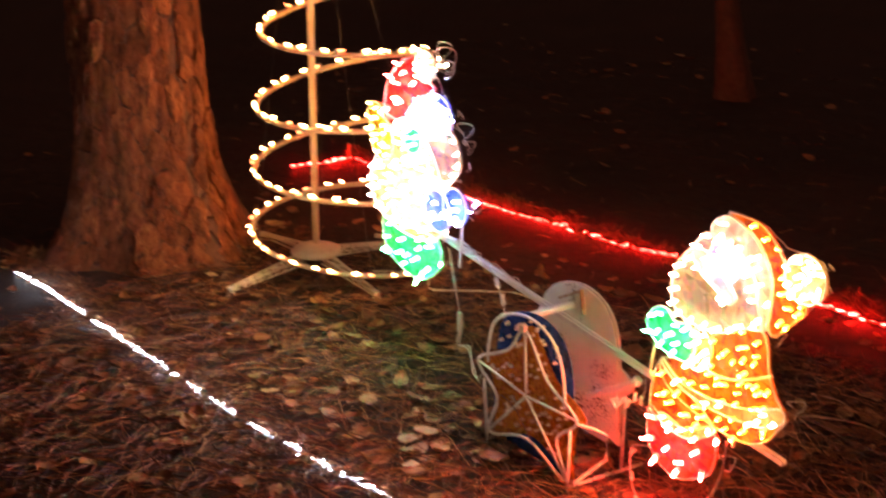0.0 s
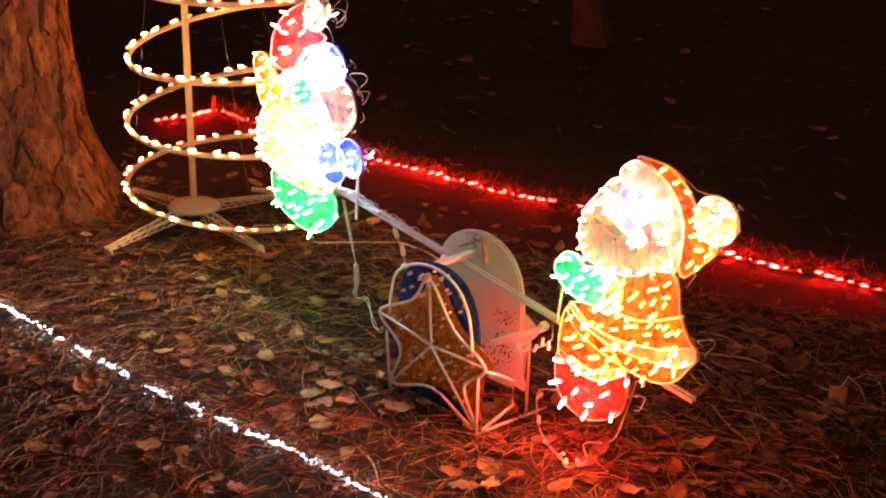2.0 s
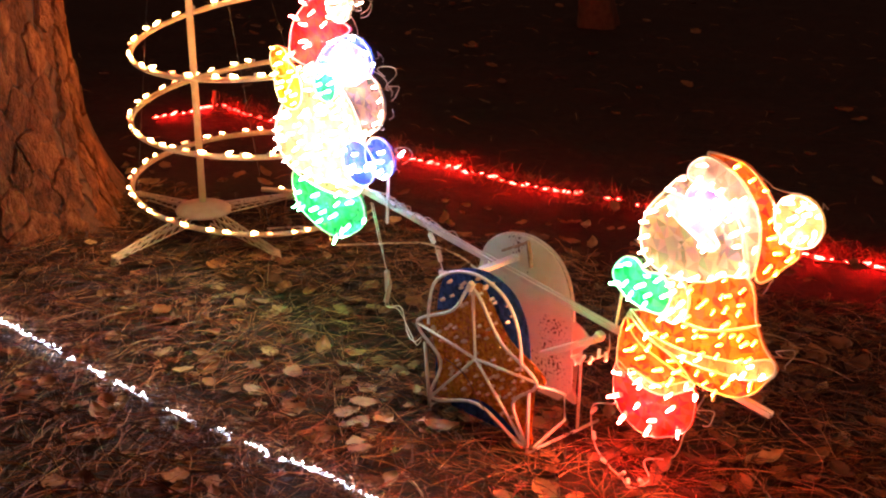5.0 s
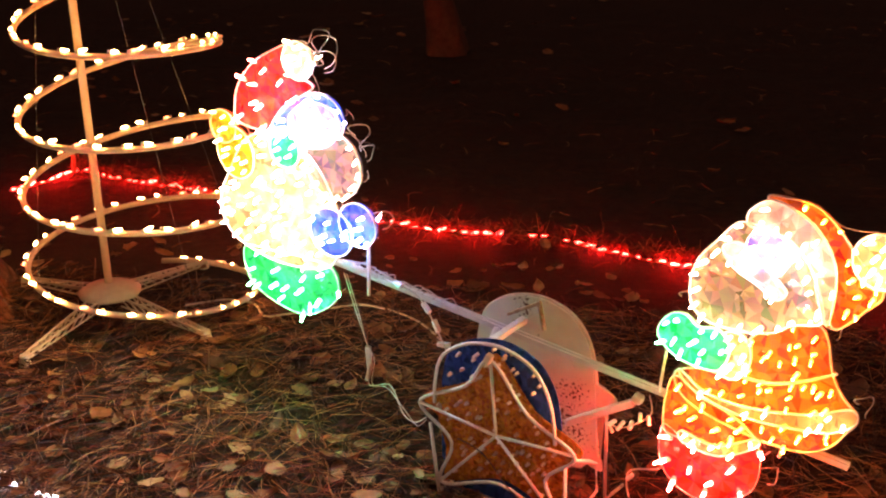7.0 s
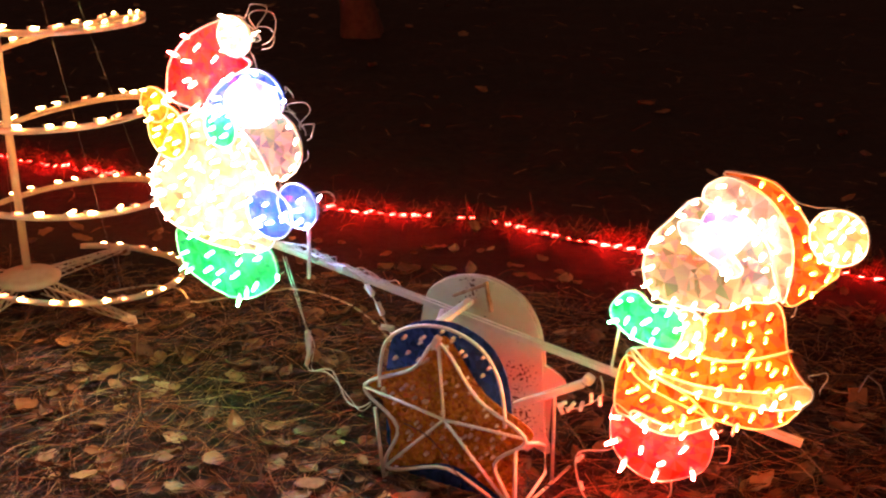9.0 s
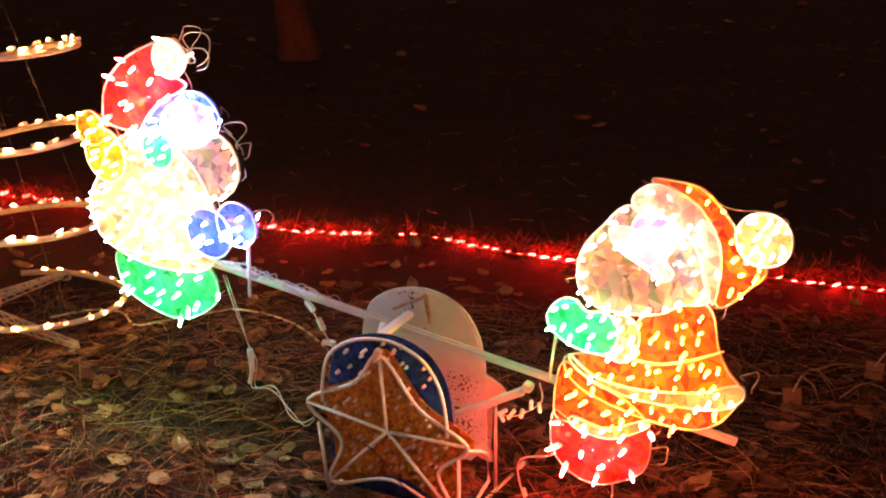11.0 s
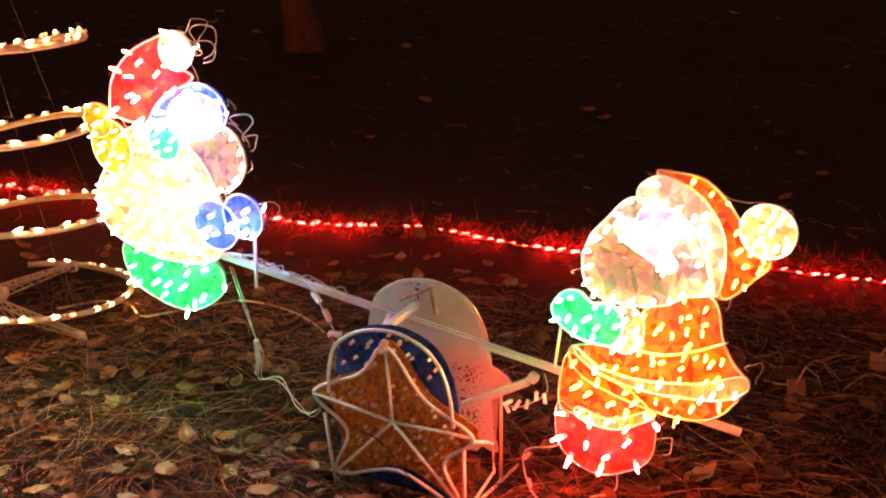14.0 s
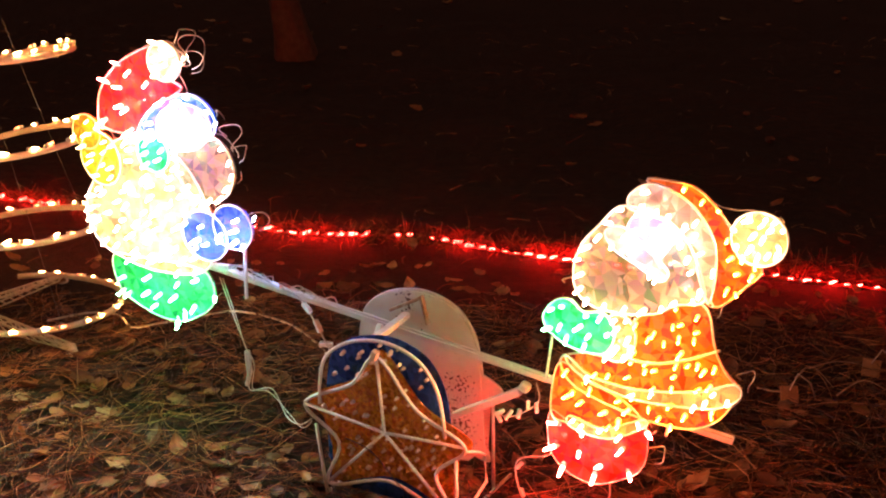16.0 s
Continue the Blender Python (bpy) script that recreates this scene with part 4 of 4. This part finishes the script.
foot_lead = lead_wire("boot_cable", [beam_point(0.335, 0.004, -0.12), beam_point(0.33, 0.0, -0.17), (0.415, 2.115, 0.10), (0.425, 2.10, 0.03), (0.465, 2.051, 0.016), (0.516, 2.007, 0.014), (0.544, 1.976, 0.014), (0.57, 2.02, 0.014), (0.54, 2.09, 0.014), (0.592, 2.12, 0.02), (0.60, 2.18, 0.06), beam_point(0.52, 0.004, -0.05)], 0.0018, WIRE, "pale bulb lead trailing from the boot")
for i, (x, y, z) in enumerate(((0.413, 2.113, 0.085), (0.428, 2.095, 0.032), (0.47, 2.048, 0.014), (0.51, 2.01, 0.012), (0.54, 1.98, 0.012), (0.562, 2.005, 0.012))):
    bm = bmesh.new()
    bar(bm, (x, y, z), (x + 0.012 * math.cos(i * 2.1), y + 0.012 * math.sin(i * 2.1), z + 0.014), 0.008, 0.008, 0, 0.002)
    part("socket", bm, SOCKET, foot_lead)
arm_lead = lead_wire("arm_string", [(0.455, 2.075, 0.29), (0.46, 2.06, 0.26), (0.43, 2.06, 0.235), (0.40, 2.07, 0.22), (0.375, 2.08, 0.225)], 0.0015, WIRE, "short unlit bulb string hanging at the arm")
for i in range(6):
    x = 0.455 - i * 0.015
    bm = bmesh.new()
    z0 = 0.262 - 0.008 * i + rng.uniform(-0.008, 0.008)
    bar(bm, (x, 2.06 + 0.003 * i, z0), (x + rng.uniform(-0.018, 0.01), 2.055 + 0.003 * i, z0 - rng.uniform(0.008, 0.02)), 0.007, 0.007, 0, 0.002)
    part("socket", bm, SOCKET, arm_lead)


def twig(ctrl, r, label):
    bm = bmesh.new()
    tube(bm, spline(ctrl, False, 5), r, 6, taper=lambda u: 1 - 0.7 * u)
    return tagged(part("twig", bm, DRYWOOD), label, "twig", "fallen twigs")


twig([on(0.56, 2.63, 0.012), on(0.664, 2.664, 0.02), on(0.771, 2.686, 0.022), on(0.871, 2.649, 0.010)], 0.0042, "thin bare twig on the pine straw")
twig([on(0.603, 2.789, 0.02), on(0.677, 2.769, 0.03), on(0.738, 2.763, 0.01)], 0.0030, "thin bare twig on the pine straw")
twig([on(0.10, 1.86, 0.004), on(0.17, 1.80, 0.012), on(0.24, 1.70, 0.006)], 0.004, "thin bare twig on the pine straw")
twig([on(0.93, 2.64, 0.015), on(0.985, 2.60, 0.03), on(1.05, 2.68, 0.055), on(1.10, 2.64, 0.02)], 0.0028, "thin forked twig beside the clips")
twig([on(1.05, 2.68, 0.05), on(1.12, 2.74, 0.04), on(1.20, 2.76, 0.02)], 0.0024, "thin forked twig beside the clips")
twig([on(1.10, 2.60, 0.02), on(1.16, 2.62, 0.05), on(1.22, 2.60, 0.03)], 0.0024, "thin forked twig beside the clips")
twig([on(-0.66, 2.55, 0.0), on(-0.655, 2.55, 0.05), on(-0.65, 2.55, 0.09)], 0.002, "thin bare twig on the pine straw")


bm = bmesh.new()
bar(bm, on(-1.845, 4.03, -0.02), on(-1.84, 4.035, 0.075), 0.018, 0.014, 0, 0.003)
tagged(part("rope_stake", bm, DRYWOOD), "short wooden stake holding up the red rope light", "stake")


def clip(x, y, turn):
    """A small clear tile on a wire stake."""
    bm = bmesh.new()
    box(bm, (0.042, 0.006, 0.042), pose(0, 0, 0.028, -25, 0, 0), 0, 0.002)
    holder = new("stake_clip")
    holder.matrix_world = pose(x, y, ground_z(x, y) - 0.004, 0, 0, turn)
    part("tile", bm, AMBERTILE, holder)
    bm = bmesh.new()
    tube(bm, [(0, 0.0, 0.04), (0.02, 0.01, 0.075), (0.05, 0.01, 0.05), (0.07, 0.02, 0.0)], 0.002, 5)
    part("stake", bm, WIRE, holder)
    tagged(holder, "small dull clip on a bent stake in the needles", "clip", "stake clips")


clip(0.995, 2.59, 10)
clip(1.20, 2.74, -20)


def pine_cone(x, y, turn):
    holder = new("pine_cone")
    holder.matrix_world = pose(x, y, ground_z(x, y) + 0.022, 90, 0, turn)
    bm = bmesh.new()
    for i in range(70):
        u = i / 70
        a = i * 2.39996
        r = 0.022 * math.sin(math.pi * (0.12 + 0.84 * u)) + 0.003
        z = -0.045 + 0.09 * u
        d = Vector((math.cos(a), math.sin(a), 0))
        n = Vector((-math.sin(a), math.cos(a), 0))
        v = [bm.verts.new(q) for q in (d * r * 0.4 + Vector((0, 0, z)), d * r + n * 0.006 + Vector((0, 0, z + 0.006)), d * (r + 0.004) + Vector((0, 0, z + 0.010)), d * r - n * 0.006 + Vector((0, 0, z + 0.006)))]
        bm.faces.new(v)
    bmesh.ops.create_cone(bm, segments=10, radius1=0.012, radius2=0.008, depth=0.085, cap_ends=True)
    part("cone_body", bm, BARK, holder)
    tagged(holder, "brown fallen pine cone lying on the needles", "pine cone", "pine cones")


pine_cone(1.04, 2.345, 75)

# leaves: the nearest as pieces, the rest as one litter
def leaf_shape(length, width, curl, lobes, seed):
    r = random.Random(seed)
    nu, nv = 7, 4
    vs, fs = [], []
    for i in range(nu + 1):
        u = i / nu
        w = width * math.sin(math.pi * min(1, u ** 0.8 * 0.97 + 0.03)) ** 0.75 * (1 + lobes * math.sin(u * 16 + seed))
        for j in range(nv + 1):
            v = j / nv * 2 - 1
            vs.append(((u - 0.5) * length, v * w / 2, curl * (abs(v) ** 1.5 * 0.5 + (u - 0.5) ** 2 * 1.4) * length + 0.003 * r.uniform(-1, 1)))
    for i in range(nu):
        for j in range(nv):
            a = i * (nv + 1) + j
            fs.append((a, a + nv + 1, a + nv + 2, a + 1))
    return vs, fs


SHAPES = [leaf_shape(0.056, 0.040, 0.12, 0.08, 1), leaf_shape(0.062, 0.042, 0.20, 0.03, 2), leaf_shape(0.050, 0.042, -0.10, 0.12, 3),
          leaf_shape(0.070, 0.036, 0.28, 0.05, 4), leaf_shape(0.046, 0.034, 0.25, 0.0, 5), leaf_shape(0.060, 0.050, 0.10, 0.16, 6)]
LEAVES = []
for vs, fs in SHAPES:
    me = bpy.data.meshes.new("leaf")
    me.from_pydata(vs, [], fs)
    me.materials.append(LEAF)
    for p in me.polygons:
        p.use_smooth = True
    LEAVES.append(me)
lr = random.Random(11)


def leaf_pose(x, y, s):
    return pose(x, y, ground_z(x, y) + lr.uniform(0.007, 0.020), lr.gauss(0, 10), lr.gauss(0, 10), lr.uniform(0, 360)) @ Matrix.Diagonal((s, s, s, 1))


for i in range(286):
    ob = new("leaf", lr.choice(LEAVES))
    ob.parent = ground
    ob.matrix_local = leaf_pose(lr.uniform(-1.15, 1.0), 1.5 + 1.4 * lr.random() ** 0.9, lr.uniform(0.6, 1.3))
# the larger curled leaves that lie on top
for x, y, size, turn in ((0.379, 1.815, 1.35, 20),
                         (0.433, 1.826, 1.2, 100),
                         (0.56, 1.895, 1.1, 60),
                         (0.696, 1.932, 1.3, 10),
                         (-0.028, 1.904, 1.3, 140),
                         (-0.103, 2.068, 1.15, 30),
                         (-0.427, 2.134, 1.3, 80),
                         (-0.552, 2.019, 1.1, 0),
                         (-0.804, 2.274, 1.2, 150),
                         (-0.813, 1.772, 1.25, 20),
                         (-0.019, 2.003, 1.2, 70),
                         (-0.324, 2.133, 1.1, 110),
                         (-0.764, 2.522, 1.15, 40),
                         (0.104, 2.039, 1.1, 15)):
    ob = new("leaf", LEAVES[turn % 6])
    ob.parent = ground
    ob.matrix_local = pose(x, y, ground_z(x, y) + 0.024, lr.gauss(0, 8), lr.gauss(0, 8), turn) @ Matrix.Diagonal((size, size, size, 1))
V, F = [], []
for i in range(890):
    vs, fs = lr.choice(SHAPES)
    m = leaf_pose(lr.uniform(-2.0, 1.8), 1.2 + 2.2 * lr.random(), lr.uniform(0.4, 1.0)) if i < 750 else leaf_pose(lr.uniform(-3.2, 3.0), 3.0 + 4.7 * lr.random(), lr.uniform(0.6, 1.2))
    o = len(V)
    V += [m @ Vector(v) for v in vs]
    F += [tuple(k + o for k in f) for f in fs]
me = bpy.data.meshes.new("leaf_litter")
me.from_pydata(V, [], F)
me.materials.append(LEAFMASS)
tagged(smooth(new("leaf_litter", me)), "scattered dry brown fallen leaves on the ground", "leaf litter", kind="stuff")

# pine needles: thin bent blades in bundles of three
V, F = [], []


def needle(x, y, z, yaw, pitch, length, bend, w):
    o = len(V)
    for i in range(4):
        u = i / 3
        a = yaw + bend * (u - 0.5)
        px, py = x + math.cos(a) * length * (u - 0.5), y + math.sin(a) * length * (u - 0.5)
        pz = z + pitch * (u - 0.5) * length + 0.004 * math.sin(math.pi * u)
        ox, oy = -math.sin(a) * w, math.cos(a) * w
        V.append((px + ox, py + oy, pz))
        V.append((px - ox, py - oy, pz))
        V.append((px, py, pz + w * 1.4))
    for i in range(3):
        a, b = o + 3 * i, o + 3 * i + 3
        F.append((a, b, b + 2, a + 2))
        F.append((a + 2, b + 2, b + 1, a + 1))


for i in range(10500):
    if i < 9500:
        x, y = lr.uniform(-1.5, 1.3), 1.3 + 1.8 * lr.random()
    else:
        x, y = lr.uniform(-3.0, 2.8), 2.6 + 4.4 * lr.random()
    yaw, z = lr.uniform(0, 6.283), ground_z(x, y) + lr.uniform(0.002, 0.022)
    L = lr.uniform(0.08, 0.17) if i < 9500 else lr.uniform(0.04, 0.09)
    pt = lr.gauss(0, 0.12)
    for k in range(3 if lr.random() < 0.4 else 1):
        needle(x, y, z, yaw + lr.gauss(0, 0.12), pt, L, lr.gauss(0, 0.5), lr.choice((0.0006, 0.0008, 0.0011)))
for i in range(3800):
    u = lr.random()
    x = -1.85 + 3.4 * u
    y = 3.98 - 0.27 * (x + 1.63) + lr.gauss(0, 0.035) if x < -0.5 else 3.665 - 0.19 * (x + 0.4) + lr.gauss(0, 0.035)
    needle(x, y, ground_z(x, y) + lr.uniform(0.004, 0.034), lr.uniform(0, 6.283), lr.gauss(0, 0.8), lr.uniform(0.025, 0.07), lr.gauss(0, 0.6), 0.0009)
for i in range(1500):
    x = -2.0 + 2.6 * lr.random()
    y = (1.80 - 0.33 * (x + 0.2) if x < -0.8 else 1.80 - 0.27 * (x + 0.2)) + lr.gauss(0, 0.03)
    needle(x, y, ground_z(x, y) + lr.uniform(0.008, 0.026), lr.uniform(0, 6.283), lr.gauss(0, 0.3), lr.uniform(0.05, 0.12), lr.gauss(0, 0.6), 0.0008)
me = bpy.data.meshes.new("pine_needles")
me.from_pydata(V, [], F)
me.materials.append(NEEDLE)
tagged(new("pine_needles", me), "thick layer of dry brown pine needles", "pine straw", kind="stuff")

bark_plates(pine)
